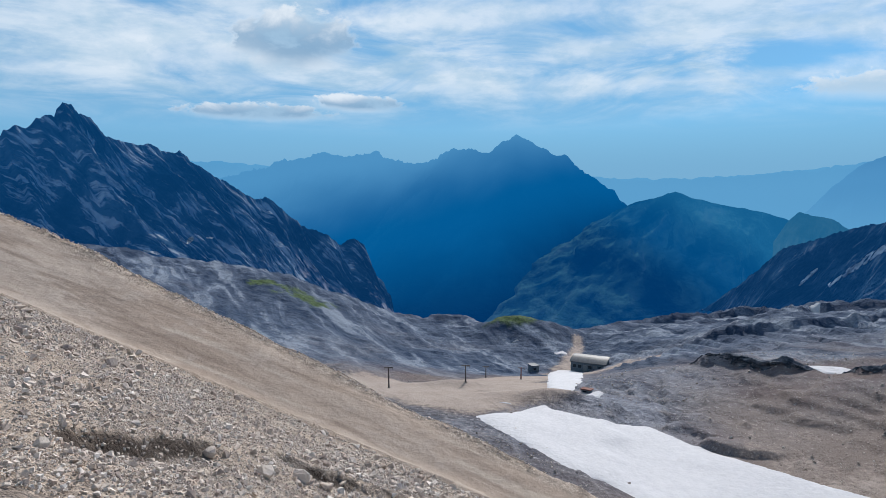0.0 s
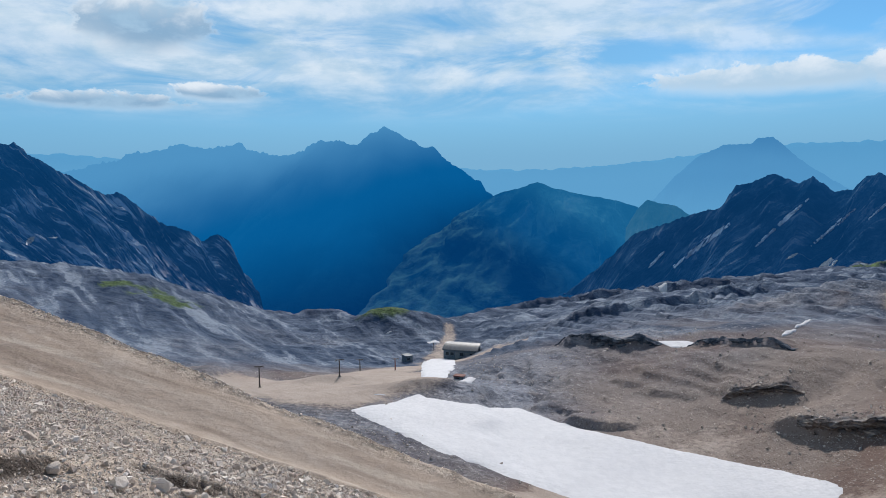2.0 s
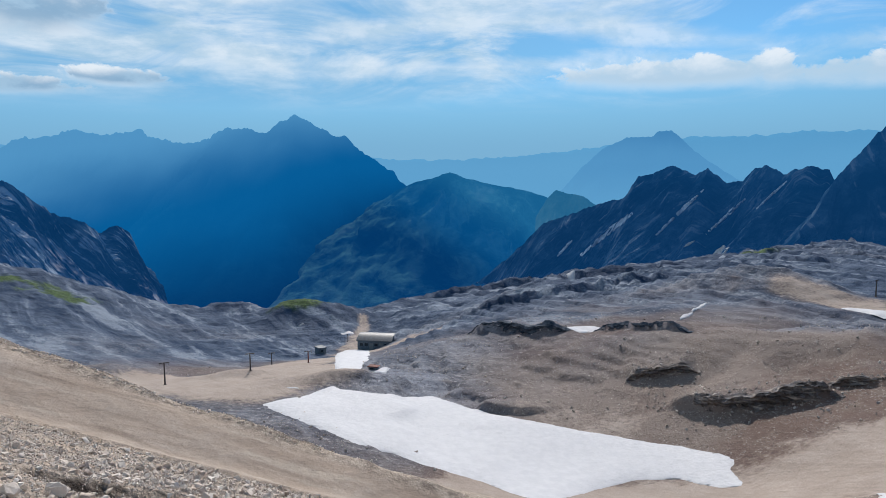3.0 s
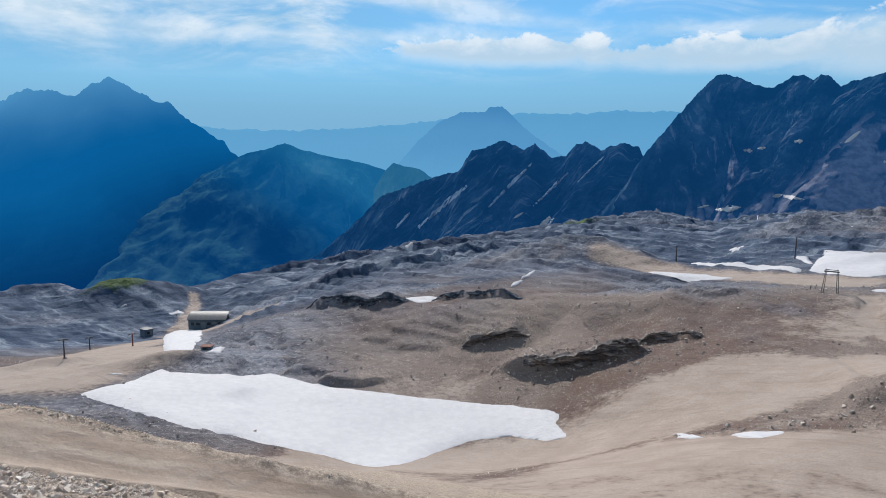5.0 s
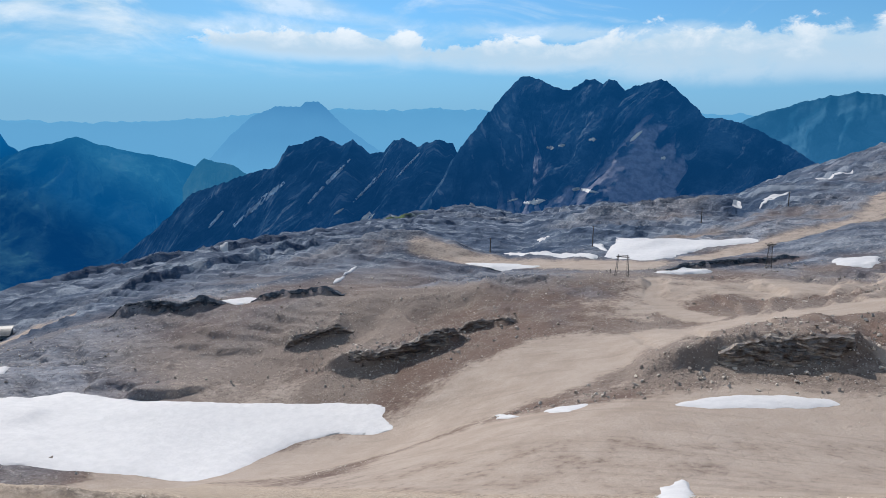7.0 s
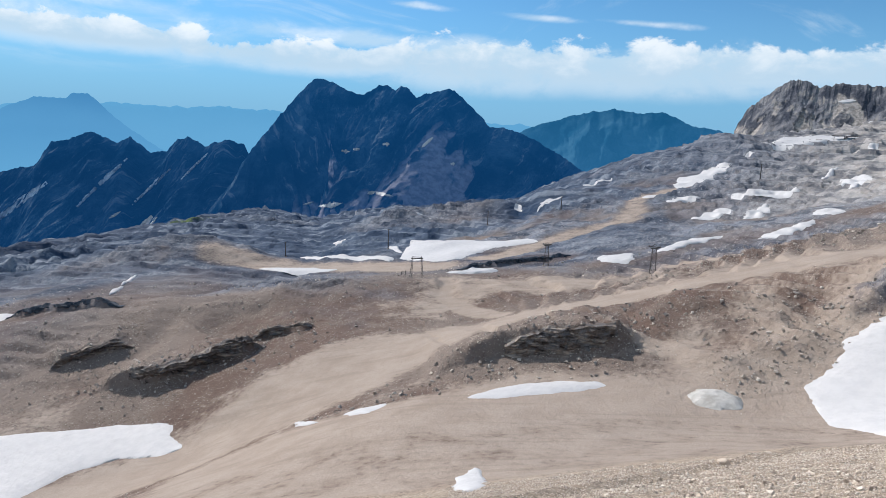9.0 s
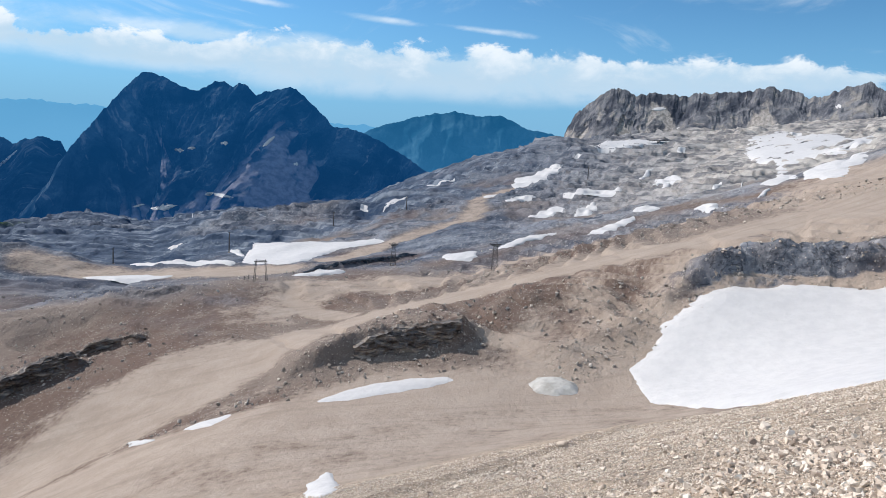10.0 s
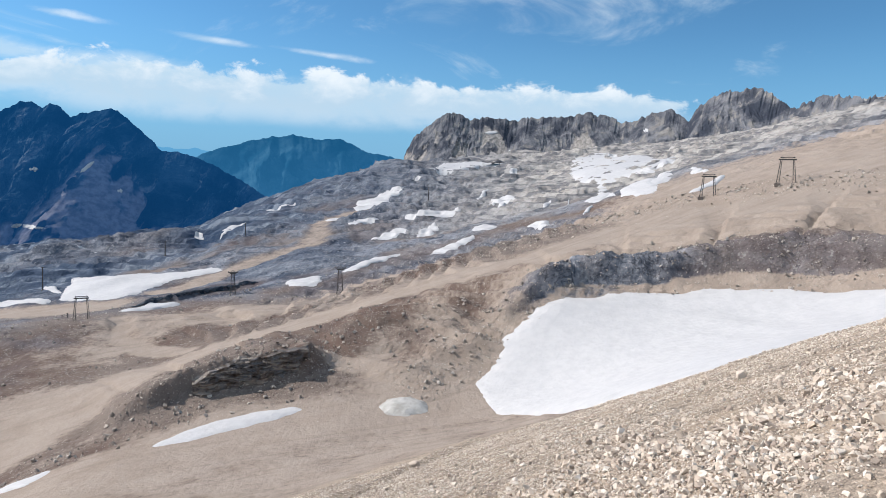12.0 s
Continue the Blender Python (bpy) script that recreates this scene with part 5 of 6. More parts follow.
def plain_rock(name, dark, light):
    m, tr, p = material(name)
    n, f = fractal(tr, where(tr), 0.25, 8, 0.65), fractal(tr, where(tr), 1.6, 7, 0.65)
    c = blend(tr, span(tr, n, 0.36, 0.64), dark, light)
    c = blend(tr, span(tr, f, 0.60, 0.70, 0.0, 0.5), c, tuple(1.8 * v for v in light))
    links(tr, (c, p.inputs["Base Color"]))
    p.inputs["Roughness"].default_value = 0.95
    bumped(tr, p, f, 0.7, 0.4)
    return m



def rock_outcrop(line, h, label, seed, mat=None, beds=1.0, forward=2.0, undercut=1.5):
    """A broken rock step set into the hill: a bedded, jointed face with a hollow under its lip, whose top runs back into the slope."""
    p = np.array(line, float)
    s = np.concatenate([[0], np.cumsum(np.linalg.norm(np.diff(p, axis=0), axis=1))])
    n = max(90, int(s[-1] / 0.35))
    t = np.linspace(0.04, 0.96, n) * s[-1]
    x, y = np.interp(t, s, p[:, 0]), np.interp(t, s, p[:, 1])
    k = max(3, int(n * 0.08)) | 1
    sm = lambda v: np.convolve(np.pad(v, k // 2, "edge"), np.ones(k) / k, "valid")
    x, y = sm(x), sm(y)
    tx, ty = np.gradient(x), np.gradient(y)
    q = np.hypot(tx, ty) + 1e-9
    nx, ny = ty / q, -tx / q
    if (nx * x + ny * y).mean() < 0:
        nx, ny = -nx, -ny
    at = lambda off: sm(lie(x + nx * off, y + ny * off)[0])
    ends = np.sin(np.pi * np.linspace(0, 1, n)) ** 0.5
    low = at(-forward - 1.0) - 0.4
    crown = np.maximum(at(0.6 * h), low + 0.3)
    tall = (crown - low) * (0.72 + 0.28 * ends) + h * ends * (0.10 + 0.30 * fbm(t / 8, t * 0 + seed, 4, 0.6, seed=seed))
    v = np.concatenate([np.linspace(0, 1, 40), 1 + np.linspace(0.04, 1, 16)])
    T, V = np.meshgrid(t, v, indexing="ij")
    Zr = np.minimum(V, 1.0) * tall[:, None]
    hollow = undercut * smooth(vnoise(T / 7 + 0.2 * seed, Zr / 9, seed + 5), 0.25, 0.65) * smooth(V, 0.02, 0.15) * (1 - smooth(V, 0.45, 0.72))
    bed = Zr / 1.05 + 0.7 * fbm(T / 9, Zr / 3, 3, seed=seed + 2)
    step = np.floor(bed) + smooth(bed - np.floor(bed), 0.55, 1.0)
    cut = np.floor((T + 0.4 * Zr) / 1.7 + 0.8 * fbm(T / 5, Zr / 5, 2, seed=seed + 3) + np.floor(bed) * 0.37)
    joint = hashed(cut, np.floor(bed), seed) - 0.5
    push = beds * (1.35 * joint + 0.45 * (step - bed)) + 1.1 * ridged((T + 0.4 * Zr) / 4, Zr / 2.5, 4, 0.55, seed=seed + 4) + 1.5 * fbm(T / 13, Zr / 8, 3, seed=seed + 6)
    hold = np.where(V <= 1, smooth(V, 0.0, 0.10), 1 - smooth(V, 1.0, 1.6)) * ends[:, None] ** 0.6
    reach = 0.9 * h + forward + 3.0
    off = -forward * ends[:, None] + 0.15 * Zr - (push - hollow) * hold * min(1.0, 0.3 + h / 10) + np.maximum(V - 1, 0) * reach
    X, Y = x[:, None] + nx[:, None] * off, y[:, None] + ny[:, None] * off
    bare = lie(X, Y)[0]
    back = smooth(V, 1.0, 1.85)
    Z = np.where(V <= 1, low[:, None] + Zr, (1 - back) * (low + tall)[:, None] + back * (bare - 0.5))
    Z = np.where(V > 1, np.maximum(Z, bare + 0.25 * (1 - back) - 0.5 * back) + 0.35 * (1 - back) * fbm(T / 2, V * 6, 3, seed=seed + 8), Z)
    ob = grid_mesh("rock_outcrop", np.stack([X, Y, Z], -1), mat or CRAG)
    ob.data.polygons.foreach_set("use_smooth", np.zeros(len(ob.data.polygons), bool))
    return tagged(ob, label, "rock", "rock outcrops")


# the deep blue shadow on these rock steps is painted into their base colour
SHADE_BLUE_CRAG = plain_rock("blue-black shaded crag", (0.026, 0.040, 0.060), (0.125, 0.142, 0.168))
for number, tall, forward, undercut, mat, label in (
        (0, 7.0, 1.4, 1.8, CRAG, "dark overhanging rock outcrop on the brown hill"),
        (1, 4.0, 1.2, 1.8, CRAG, "small dark rock ledge on the brown hill"),
        (2, 3.5, 1.0, 1.6, CRAG, "low dark rock ledge in brown scree"),
        (3, 6.5, 1.0, 0.9, CRAG, "long dark brown bedded outcrop above a snow strip"),
        (11, 7.0, 0.8, 1.2, SHADE_BLUE_CRAG, "dark rounded rock step beside a snow patch"),
        (12, 4.5, 0.6, 0.8, SHADE_BLUE_CRAG, "dark low rock step beside a snow patch"),
        (13, 4.0, 0.5, 0.5, SHADE_BLUE_CRAG, "low dark rock step behind a snow strip")):
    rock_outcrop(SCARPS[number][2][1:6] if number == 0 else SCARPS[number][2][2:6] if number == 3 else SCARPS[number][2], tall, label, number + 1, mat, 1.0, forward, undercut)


def boulder(x, y, size, seed, label="pale angular limestone boulder among the rubble"):
    me = bpy.data.meshes.new("boulder")
    bm = rock_shape(seed, 20, 0.03)
    bm.to_mesh(me)
    bm.free()
    me.polygons.foreach_set("use_smooth", np.zeros(len(me.polygons), bool))
    me.materials.append(STONE)
    ob = new("boulder", me)
    ob.matrix_world = pose(x, y, float(lie(np.array([x]), np.array([y]))[0][0]) + 0.18 * size, 0, 0, seed * 47) @ Matrix.Diagonal((size, size, size, 1))
    return tagged(ob, label, "boulder", "boulders in the scree")


boulder(-7.9, 15.8, 0.36, 400, "dark grey boulder lying on pale rubble")
boulder(-2.3, 8.5, 0.26, 401)
boulder(-2.0, 9.3, 0.29, 402)
boulder(-3.0, 8.5, 0.21, 403)
boulder(-2.7, 7.3, 0.12, 404)
boulder(-1.7, 9.5, 0.21, 405)
boulder(-3.3, 5.4, 0.14, 406, "brown boulder at the end of a dug bank")
boulder(-8.3, 14.7, 0.28, 407)
boulder(5.2, -1.7, 0.12, 408, "grey boulder at the edge of the snow")
boulder(32.6, -8.3, 0.62, 409)
boulder(9.2, -6.3, 0.34, 410)
boulder(9.4, -4.2, 0.16, 411)
boulder(68.0, 1.5, 1.36, 412)
boulder(34.5, -16.0, 0.70, 413)

GULLY = mountain_material("pale gully scree", (0.26, 0.36, 0.48), (0.46, 0.57, 0.70), 0.05, relief=1.0)


def face_strip(name, a, b, wide, mat, label, category, group, lens=False):
    """A strip on a mountain's face from a to b."""
    a, b = Vector(a), Vector(b)
    n, verts = 14, []
    face = [o for o in LAND if o.name.startswith("mountain")]
    side = (b - a).cross(Vector((a.x, a.y, 0))).normalized()
    for i in range(n + 1):
        k = i / n
        w = wide * (math.sin(math.pi * k) ** 0.7 if lens else 0.15 + 0.85 * math.sin(math.pi * min(1, 0.12 + (1 - k) * 0.75))) * (1 + (0.8 if lens else 0.35) * float(fbm(np.array([i * 0.4]), np.array([wide]), 3, seed=7)[0]))
        for j in (-1, -0.35, 0.35, 1):
            p = a.lerp(b, k) + side * w * j
            d = Vector((p.x, p.y, 0)).normalized()
            at = None
            for o in face:
                hit, q, *_ = o.ray_cast(p - d * 400, d)
                if hit and (at is None or (q - p + d * 400).length < (at - p + d * 400).length):
                    at = q
            at = (at if at is not None else p) - d * (1.5 if abs(j) < 0.5 else -0.5)
            verts.append(at)
    me = bpy.data.meshes.new(name)
    me.from_pydata(verts, [], [(4 * i + j, 4 * i + j + 1, 4 * i + j + 5, 4 * i + j + 4) for i in range(n) for j in range(3)])
    me.materials.append(mat)
    return tagged(new(name, me), label, category, group)


def scree_gully(a, b, wide):
    return face_strip("scree_gully", a, b, wide, GULLY, "pale streak of scree in a slanting rock gully", "scree", "scree gullies")


def face_snow(a, b, wide):
    return face_strip("snow_patch", a, b, 0.8 * wide, SNOW, "small snow patch on a steep dark rock face", "snow", "snow patches on the faces", True)


scree_gully((909, 1584, -222), (1008, 1500, -110), 6.8)
scree_gully((1003, 1393, -156), (1156, 1414, -47), 4.6)
scree_gully((1111, 1346, -153), (1186, 1305, -68), 4.4)
scree_gully((1172, 1254, -91), (1258, 1255, -26), 3.0)
scree_gully((865, 1633, -230), (907, 1630, -190), 3.9)
face_snow((1099, -98, 69), (1091, -120, 74), 6.4)
face_snow((1161, -71, 107), (1144, -93, 109), 3.9)
face_snow((958, -281, 103), (961, -288, 106), 5.0)
face_snow((936, -284, 83), (932, -294, 78), 2.9)
face_snow((1225, 841, -4), (1230, 823, -5), 5.6)
face_snow((1239, 821, 0), (1248, 808, 2), 3.7)
face_snow((1284, 774, 14), (1282, 754, 15), 5.6)
face_snow((1282, 677, 11), (1310, 664, 35), 4.3)
face_snow((1300, 616, -20), (1306, 608, -19), 5.4)
face_snow((1100, 805, -114), (1117, 760, -105), 6.3)
face_snow((1084, 832, -119), (1097, 814, -112), 2.9)
face_snow((899, 567, -82), (1177, 680, -86), 3.4)
face_snow((1157, 729, -85), (1171, 719, -82), 4.0)
face_snow((1089, 1293, -196), (1105, 1256, -171), 7.1)
face_snow((1052, 1351, -179), (1077, 1343, -167), 3.6)
face_snow((-354, 932, -74), (-347, 943, -65), 3.8)
face_snow((-373, 839, -72), (-360, 863, -78), 2.7)
face_snow((-335, 954, -68), (-325, 959, -69), 1.7)

# ---- lifts and buildings ----


def plain(name, colour, rough=0.6, metal=0.0, grain=6.0, spread=0.25):
    m, tr, p = material(name)
    n = fractal(tr, where(tr), grain, 6, 0.6)
    c = blend(tr, span(tr, n, 0.3, 0.7), tuple(v * (1 - spread) for v in colour), tuple(min(1, v * (1 + spread)) for v in colour))
    links(tr, (c, p.inputs["Base Color"]))
    p.inputs["Roughness"].default_value, p.inputs["Metallic"].default_value = rough, metal
    return m


STEEL = plain("weathered steel", (0.085, 0.080, 0.080), 0.6, 0.3)
RUST = plain("red primer", (0.16, 0.055, 0.04), 0.75)
CONCRETE = plain("concrete", (0.20, 0.17, 0.15), 0.9)
CLADDING = plain("dark blue-grey cladding", (0.090, 0.130, 0.165), 0.6, 0.0, 1.5)
ROOFING = plain("pale sheet roof", (0.040, 0.060, 0.080), 0.5, 0.0, 0.8)
GLASS = plain("dark glazing", (0.02, 0.03, 0.04), 0.15)
DOORS = plain("grey door", (0.16, 0.19, 0.21), 0.6)


def beam(bm, a, b, w, d=None):
    """A square bar from a to b."""
    a, b = Vector(a), Vector(b)
    q = (b - a).to_track_quat("Z", "Y")
    geo = bmesh.ops.create_cube(bm, size=1.0)
    bmesh.ops.scale(bm, vec=(w, d or w, (b - a).length), verts=geo["verts"])
    bmesh.ops.rotate(bm, matrix=q.to_matrix(), verts=geo["verts"])
    bmesh.ops.translate(bm, vec=(a + b) / 2, verts=geo["verts"])


def rod(bm, a, b, r0, r1=None, n=10):
    a, b = Vector(a), Vector(b)
    q = (b - a).to_track_quat("Z", "Y")
    geo = bmesh.ops.create_cone(bm, cap_ends=True, segments=n, radius1=r0, radius2=r0 if r1 is None else r1, depth=(b - a).length)
    bmesh.ops.rotate(bm, matrix=q.to_matrix(), verts=geo["verts"])
    bmesh.ops.translate(bm, vec=(a + b) / 2, verts=geo["verts"])


def block(bm, lo, hi, bevel=0.0):
    lo, hi = Vector(lo), Vector(hi)
    geo = bmesh.ops.create_cube(bm, size=1.0)
    bmesh.ops.scale(bm, vec=hi - lo, verts=geo["verts"])
    bmesh.ops.translate(bm, vec=(lo + hi) / 2, verts=geo["verts"])
    if bevel:
        es = list({e for v in geo["verts"] for e in v.link_edges})
        bmesh.ops.bevel(bm, geom=es, offset=bevel, segments=2, affect="EDGES")


def part(name, bm, mat, parent, label=""):
    me = bpy.data.meshes.new(name)
    bm.to_mesh(me)
    bm.free()
    me.materials.append(mat)
    ob = new(name, me)
    ob.parent = parent
    return tagged(ob, label)


def thing(name, x, y, turn, label, category, group="", sink=0.15):
    ob = new(name)
    z = land_at(x, y) - sink
    ob.matrix_world = pose(x, y, z, 0, 0, turn)
    return tagged(ob, label, category, group)


def bars(fill):
    bm = bmesh.new()
    for f in fill:
        f(bm)
    return bm


def drag_lift_pylon(x, y, turn, h, foot=None, label="dark steel drag lift pylon with a short crossarm on gravel"):
    t = thing("drag_lift_pylon", x, y, turn, label, "lift pylon", "pylons of the drag lift")
    part("foundation", bars([lambda b: block(b, (-0.7, -0.7, -0.4), (0.7, 0.7, 0.35), 0.06)]), CONCRETE, t)
    part("mast", bars([lambda b: rod(b, (0, 0, 0.3), (0, 0, h), 0.34, 0.2, 12)]), foot or STEEL, t)
    part("crossarm", bars([lambda b: beam(b, (-1.9, 0, h - 0.25), (1.9, 0, h - 0.25), 0.28, 0.3), lambda b: beam(b, (-1.4, 0, h - 0.3), (0, 0, h - 1.2), 0.12), lambda b: beam(b, (1.4, 0, h - 0.3), (0, 0, h - 1.2), 0.12)]), STEEL, t)
    for s in (-1, 1):
        sh = part("sheave_block", bars([lambda b: beam(b, (s * 1.7, -0.9, h - 0.55), (s * 1.7, 0.9, h - 0.55), 0.16, 0.24)]), STEEL, t)
        for k in (-0.6, 0.0, 0.6):
            part("wheel", bars([lambda b: rod(b, (s * 1.7 - 0.08, k, h - 0.75), (s * 1.7 + 0.08, k, h - 0.75), 0.22, None, 12)]), STEEL, sh)
    return t


def lift_pole(x, y, turn, h, label="slim grey steel lift pole on a gravel slope"):
    t = thing("lift_pole", x, y, turn, label, "lift pylon", "slim lift poles")
    part("foundation", bars([lambda b: block(b, (-0.8, -0.8, -0.4), (0.8, 0.8, 0.3), 0.06)]), CONCRETE, t)
    part("mast", bars([lambda b: rod(b, (0, 0, 0.2), (0, 0, h), 0.42, 0.28, 12)]), STEEL, t)
    part("head", bars([lambda b: beam(b, (-0.8, 0, h), (0.8, 0, h), 0.3), lambda b: beam(b, (0, -0.9, h + 0.2), (0, 0.9, h + 0.2), 0.22)]), STEEL, t)
    return t


def lattice_tower(x, y, turn, h, label="rusty brown lattice lift tower with a top platform"):
    t = thing("lattice_tower", x, y, turn, label, "lift tower", "lattice lift towers", 0.2)
    w0, w1 = h * 0.10, h * 0.055
    for sx in (-1, 1):
        for sy in (-1, 1):
            part("foot", bars([lambda b: block(b, (sx * w0 - 0.5, sy * w0 - 0.5, -0.6), (sx * w0 + 0.5, sy * w0 + 0.5, 0.35), 0.05)]), CONCRETE, t)
            part("leg", bars([lambda b: beam(b, (sx * w0, sy * w0, 0.2), (sx * w1, sy * w1, h * 0.86), 0.22)]), STEEL, t)
    n = 6
    for ax in range(4):
        bm = bmesh.new()
        for i in range(n):
            z0, z1 = 0.3 + (h * 0.85 - 0.3) * i / n, 0.3 + (h * 0.85 - 0.3) * (i + 1) / n
            a0, a1 = w0 + (w1 - w0) * z0 / (h * 0.86), w0 + (w1 - w0) * z1 / (h * 0.86)
            c = [(1, 1), (-1, 1), (-1, -1), (1, -1)]
            (p, q), (u, v) = c[ax], c[(ax + 1) % 4]
            if i % 2:
                p, q, u, v = u, v, p, q
            beam(bm, (p * a0, q * a0, z0), (u * a1, v * a1, z1), 0.10)
            beam(bm, (p * a1, q * a1, z1), (u * a1, v * a1, z1), 0.10)
        part("bracing", bm, STEEL, t)
    part("platform", bars([lambda b: block(b, (-w0 * 1.2, -w0 * 0.8, h * 0.85), (w0 * 1.2, w0 * 0.8, h * 0.88))]), STEEL, t)
    part("crossarm", bars([lambda b: beam(b, (-w0 * 1.9, 0, h * 0.91), (w0 * 1.9, 0, h * 0.91), 0.35), lambda b: beam(b, (-w0, 0, h * 0.91), (0, 0, h), 0.15), lambda b: beam(b, (w0, 0, h * 0.91), (0, 0, h), 0.15)]), STEEL, t)
    for s in (-1, 1):
        part("sheave_block", bars([lambda b: beam(b, (s * w0 * 1.7, -1.2, h * 0.94), (s * w0 * 1.7, 1.2, h * 0.94), 0.3)]), STEEL, t)
    return t


def portal_tower(x, y, turn, h, label="grey portal lift tower with two lattice legs"):
    t = thing("portal_tower", x, y, turn, label, "lift tower", "portal lift towers", 0.2)
    b0, b1 = h * 0.27, h * 0.20
    for s in (-1, 1):
        part("foot", bars([lambda b: block(b, (s * b0 - 0.9, -0.8, -0.8), (s * b0 + 0.9, 0.8, 0.4), 0.06)]), CONCRETE, t)
        leg = part("leg", bars([lambda b: beam(b, (s * b0 - 0.45, 0, 0.3), (s * b1 - 0.18, 0, h * 0.9), 0.20), lambda b: beam(b, (s * b0 + 0.45, 0, 0.3), (s * b1 + 0.18, 0, h * 0.9), 0.20)]), STEEL, t)
        bm = bmesh.new()
        n = 9
        for i in range(n):
            z0, z1 = 0.3 + (h * 0.88 - 0.3) * i / n, 0.3 + (h * 0.88 - 0.3) * (i + 1) / n
            f = lambda z, q: s * (b0 + (b1 - b0) * z / (h * 0.9)) + q * (0.45 - 0.27 * z / (h * 0.9))
            q = 1 if i % 2 else -1
            beam(bm, (f(z0, q), 0, z0), (f(z1, -q), 0, z1), 0.08)
        part("lacing", bm, STEEL, leg)
        part("sheave_block", bars([lambda b: beam(b, (s * b1, -1.3, h * 0.97), (s * b1, 1.3, h * 0.97), 0.35)]), STEEL, t)
    part("crossbeam", bars([lambda b: beam(b, (-b1 - 0.8, 0, h * 0.9), (b1 + 0.8, 0, h * 0.9), 0.45), lambda b: beam(b, (-b1 - 0.4, 0, h * 0.97), (b1 + 0.4, 0, h * 0.97), 0.2)]), STEEL, t)
    return t


def marker_stake(x, y, h):
    t = thing("marker_stake", x, y, 0, "thin dark wooden marker stake in the gravel", "stake", "marker stakes")
    part("stake", bars([lambda b: rod(b, (0, 0, 0), (0, 0, h), 0.13, 0.1, 8)]), STEEL, t)
    part("sign", bars([lambda b: block(b, (-0.3, -0.04, h * 0.75), (0.3, 0.04, h))]), STEEL, t)


def lift_station(x, y, turn, L, D, H):
    t = thing("lift_station", x, y, turn, "long low dark lift station with a pale curved roof", "building", sink=0.8)
    part("walls", bars([lambda b: block(b, (-L / 2, 0, 0), (L / 2, D, H), 0.05), lambda b: block(b, (-L / 2 + 0.1, D * 0.35, H - 0.2), (L / 2 - 0.1, D - 0.1, H + 2.4))]), CLADDING, t, "dark blue-grey clad walls")
    bm = bmesh.new()
    n = 14
    prev = None
    for i in range(n + 1):
        k = i / n
        yy, zz = -0.9 + (D + 1.8) * k, H - 0.1 + 3.4 * math.sin(0.5 * math.pi * min(1, k * 1.25))
        row = [bm.verts.new((sx * (L / 2 + 0.8), yy, zz + dz)) for sx in (-1, 1) for dz in (0, 0.35)]
        if prev:
            a0, a1, b0, b1 = prev
            c0, c1, d0, d1 = row
            for f in ((a1, c1, d1, b1), (a0, b0, d0, c0), (a0, c0, c1, a1), (b0, b1, d1, d0)):
                bm.faces.new(f)
        else:
            bm.faces.new((row[0], row[1], row[3], row[2]))
        prev = row
    bm.faces.new((prev[0], prev[2], prev[3], prev[1]))
    bmesh.ops.recalc_face_normals(bm, faces=bm.faces)
    roof = part("roof", bm, ROOFING, t, "pale curved sheet metal roof")
    for k in range(9):
        xx = -L / 2 + L * (k + 0.5) / 9
        part("seam", bars([lambda b: beam(b, (xx, -0.9, H + 0.30), (xx, D * 0.35, H + 2.3), 0.10)]), ROOFING, roof)
    for k in range(6):
        x0 = -L / 2 + 1.5 + k * (L - 3) / 6
        if k in (2, 4):
            d = part("door", bars([lambda b: block(b, (x0, -0.12, 0.6), (x0 + L / 9, 0.05, H * 0.78), 0.03)]), DOORS, t, "grey roller door")
            part("handle", bars([lambda b: block(b, (x0 + 0.3, -0.2, 1.6), (x0 + 0.6, -0.1, 1.8))]), STEEL, d)
        else:
            w = part("window", bars([lambda b: block(b, (x0, -0.08, H * 0.42), (x0 + L / 9, 0.04, H * 0.78), 0.02)]), DOORS, t)
            part("pane", bars([lambda b: block(b, (x0 + 0.15, -0.11, H * 0.45), (x0 + L / 9 - 0.15, -0.085, H * 0.75))]), GLASS, w)
    part("side_opening", bars([lambda b: block(b, (L / 2 - 0.05, D * 0.2, 0.6), (L / 2 + 0.12, D * 0.8, H * 0.8), 0.03)]), GLASS, t)
    part("porch_post", bars([lambda b: beam(b, (L / 2 + 0.6, 0.2, 0), (L / 2 + 0.6, 0.2, H), 0.25)]), STEEL, t)


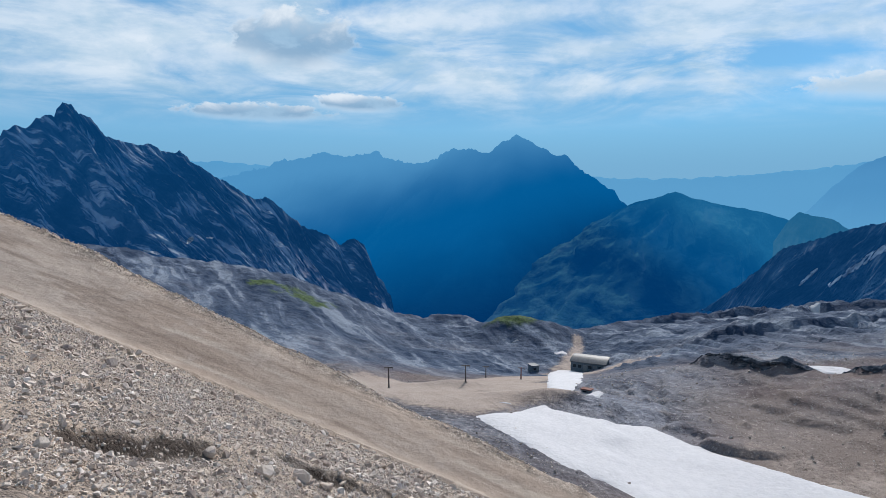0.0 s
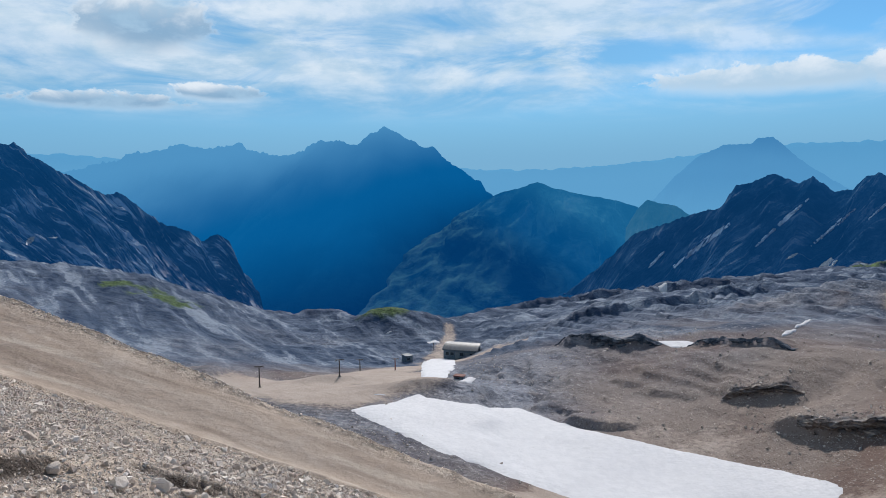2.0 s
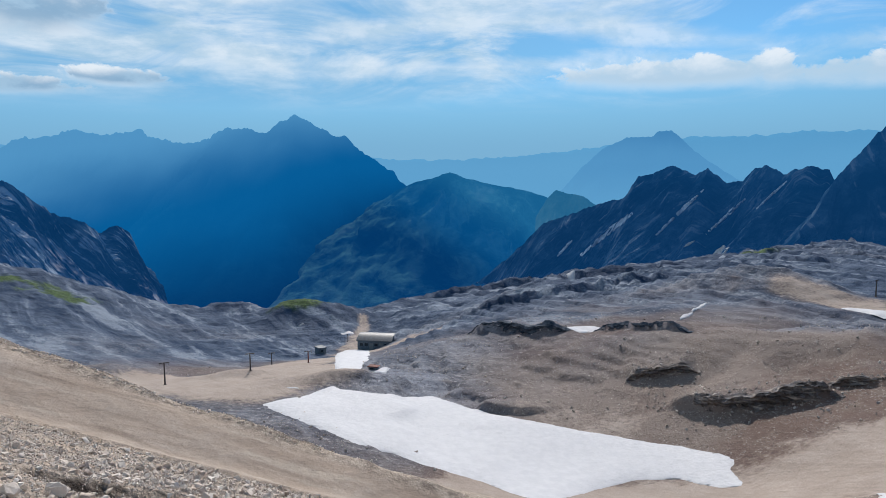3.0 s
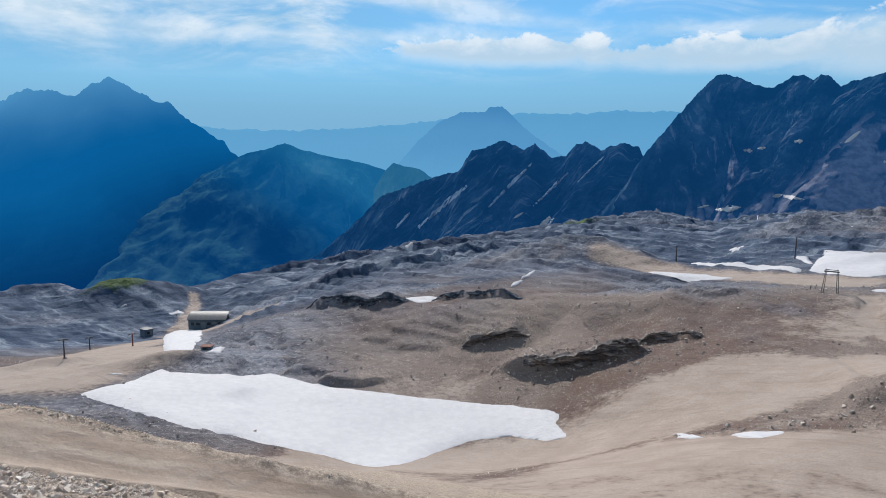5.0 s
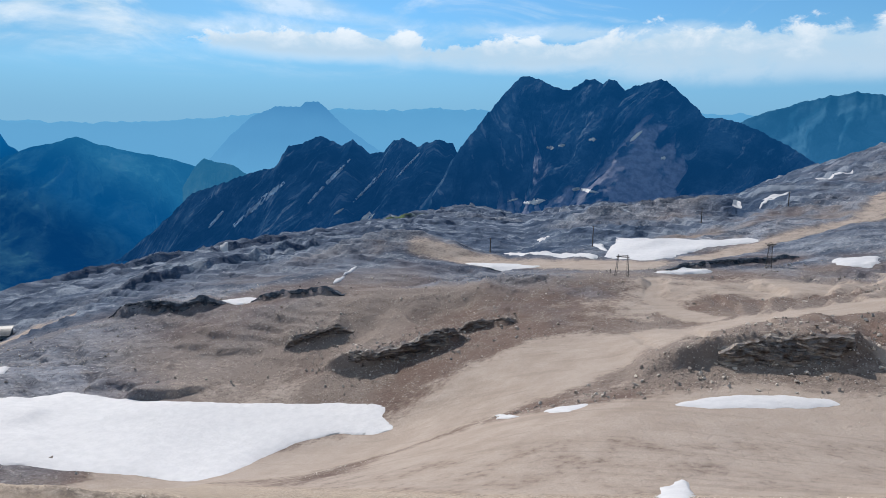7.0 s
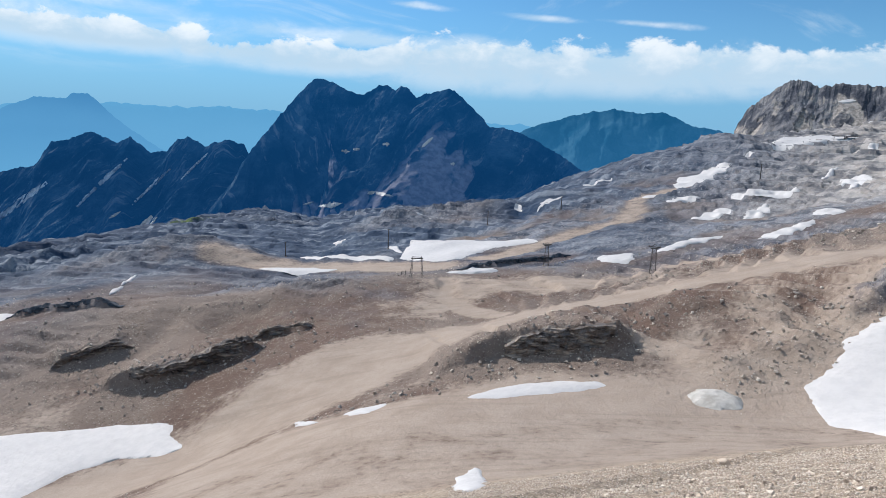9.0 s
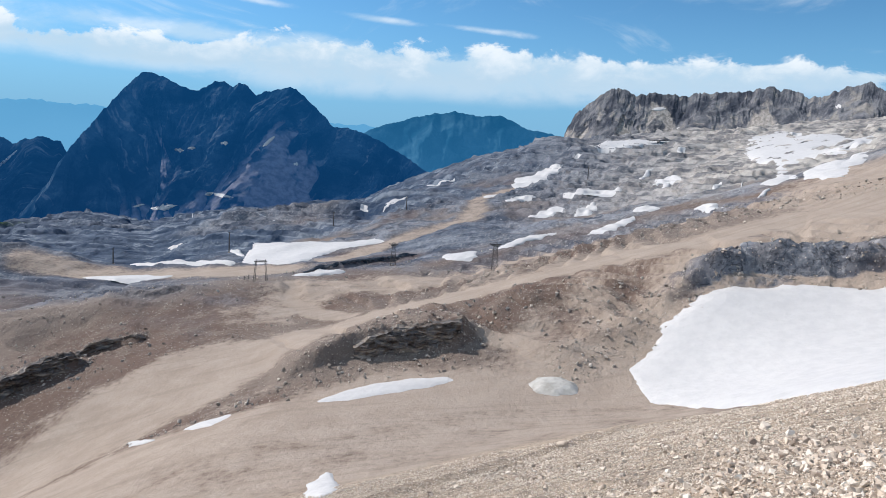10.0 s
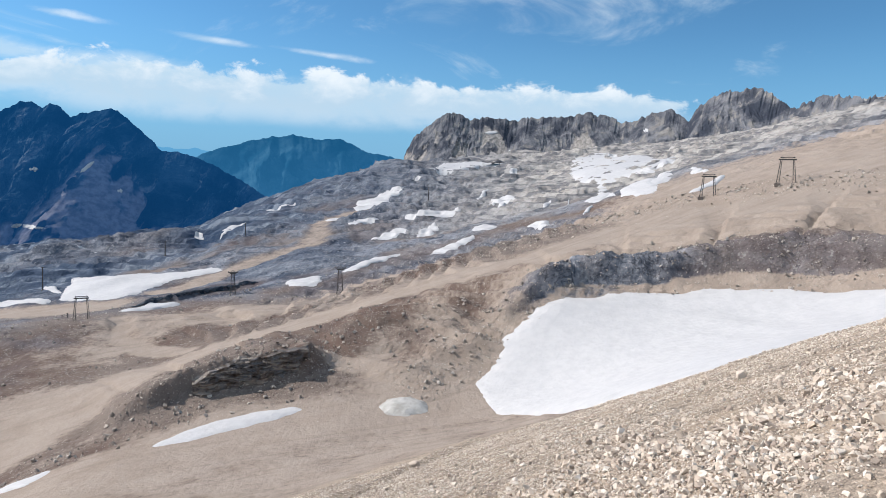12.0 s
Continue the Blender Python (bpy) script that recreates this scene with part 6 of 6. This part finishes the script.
def lift_hut(x, y, turn, W, D, H, roof=None, label="small dark drive hut with a pale roof"):
    t = thing("lift_hut", x, y, turn, label, "hut", sink=0.5)
    part("walls", bars([lambda b: block(b, (-W / 2, -D / 2, 0), (W / 2, D / 2, H), 0.05)]), CLADDING, t)
    part("roof", bars([lambda b: block(b, (-W / 2 - 0.4, -D / 2 - 0.5, H), (W / 2 + 0.4, D / 2 + 0.5, H + 0.35), 0.06)]), roof or ROOFING, t, "flat overhanging roof")
    w = part("window", bars([lambda b: block(b, (-W * 0.35, -D / 2 - 0.06, H * 0.45), (W * 0.1, -D / 2 + 0.02, H * 0.8), 0.02)]), DOORS, t)
    part("pane", bars([lambda b: block(b, (-W * 0.32, -D / 2 - 0.09, H * 0.48), (W * 0.07, -D / 2 - 0.065, H * 0.77))]), GLASS, w)
    d = part("door", bars([lambda b: block(b, (W * 0.18, -D / 2 - 0.06, 0.4), (W * 0.42, -D / 2 + 0.02, H * 0.8), 0.02)]), DOORS, t)
    part("handle", bars([lambda b: block(b, (W * 0.21, -D / 2 - 0.14, H * 0.42), (W * 0.25, -D / 2 - 0.05, H * 0.48))]), STEEL, d)
    part("step", bars([lambda b: block(b, (W * 0.12, -D / 2 - 0.9, 0), (W * 0.48, -D / 2, 0.45))]), CONCRETE, t)


def top_station(x, y, turn, W):
    t = thing("top_station", x, y, turn, "small open lift top station with a flat roof on posts", "building", sink=0.6)
    part("roof", bars([lambda b: block(b, (-W / 2, -3, 5.2), (W / 2, 3, 6.0), 0.1)]), STEEL, t, "flat dark roof")
    for sx in (-0.4, 0.0, 0.4):
        for yy in (-2.4, 2.4):
            part("post", bars([lambda b: beam(b, (sx * W, yy, 0), (sx * W, yy, 5.2), 0.5)]), STEEL, t)
    part("cabin", bars([lambda b: block(b, (W * 0.12, -2, 0), (W * 0.42, 2, 3.6), 0.06)]), CLADDING, t)
    part("bullwheel", bars([lambda b: rod(b, (-W * 0.2, 0, 4.4), (-W * 0.2, 0, 4.7), 1.8, None, 20)]), STEEL, t)


drag_lift_pylon(-23.2, 283.8, 4, 9.4)
drag_lift_pylon(10.1, 296.3, -1, 7.8)
drag_lift_pylon(24.1, 373.3, -3, 7.0)
drag_lift_pylon(40.7, 346.4, -6, 6.6, RUST, "drag lift pylon with a red-primed mast")
lift_pole(398.9, 233.0, -59, 13.6)
lift_pole(361.3, 290.6, -51, 9.8)
lift_pole(526.1, 150.0, -74, 10.2)
lift_pole(499.9, 201.5, -68, 10.9)
lift_pole(626.0, 10.8, -89, 12.2)
lattice_tower(327.1, 98.9, -73, 12.1)
lattice_tower(297.2, 42.7, -81, 13.2)
portal_tower(272.3, 143.4, -62, 9.9)
portal_tower(245.4, -96.6, -111, 8.7)
portal_tower(229.0, -116.2, -116, 9.4)
marker_stake(281.2, 156.2, 1.9)
marker_stake(286.0, 156.6, 2.2)
marker_stake(94.2, 531.9, 6.8)
lift_station(107.0, 491.0, -28, 26.0, 10.9, 7.5)
lift_hut(66.2, 487.0, 17, 5.3, 7.4, 5.7)
lift_hut(60.6, 279.1, -32, 4.0, 2.4, 1.9, RUST, "small dark shed with a red-brown roof beside the snow")
top_station(925.7, -68.2, -94, 26.3)
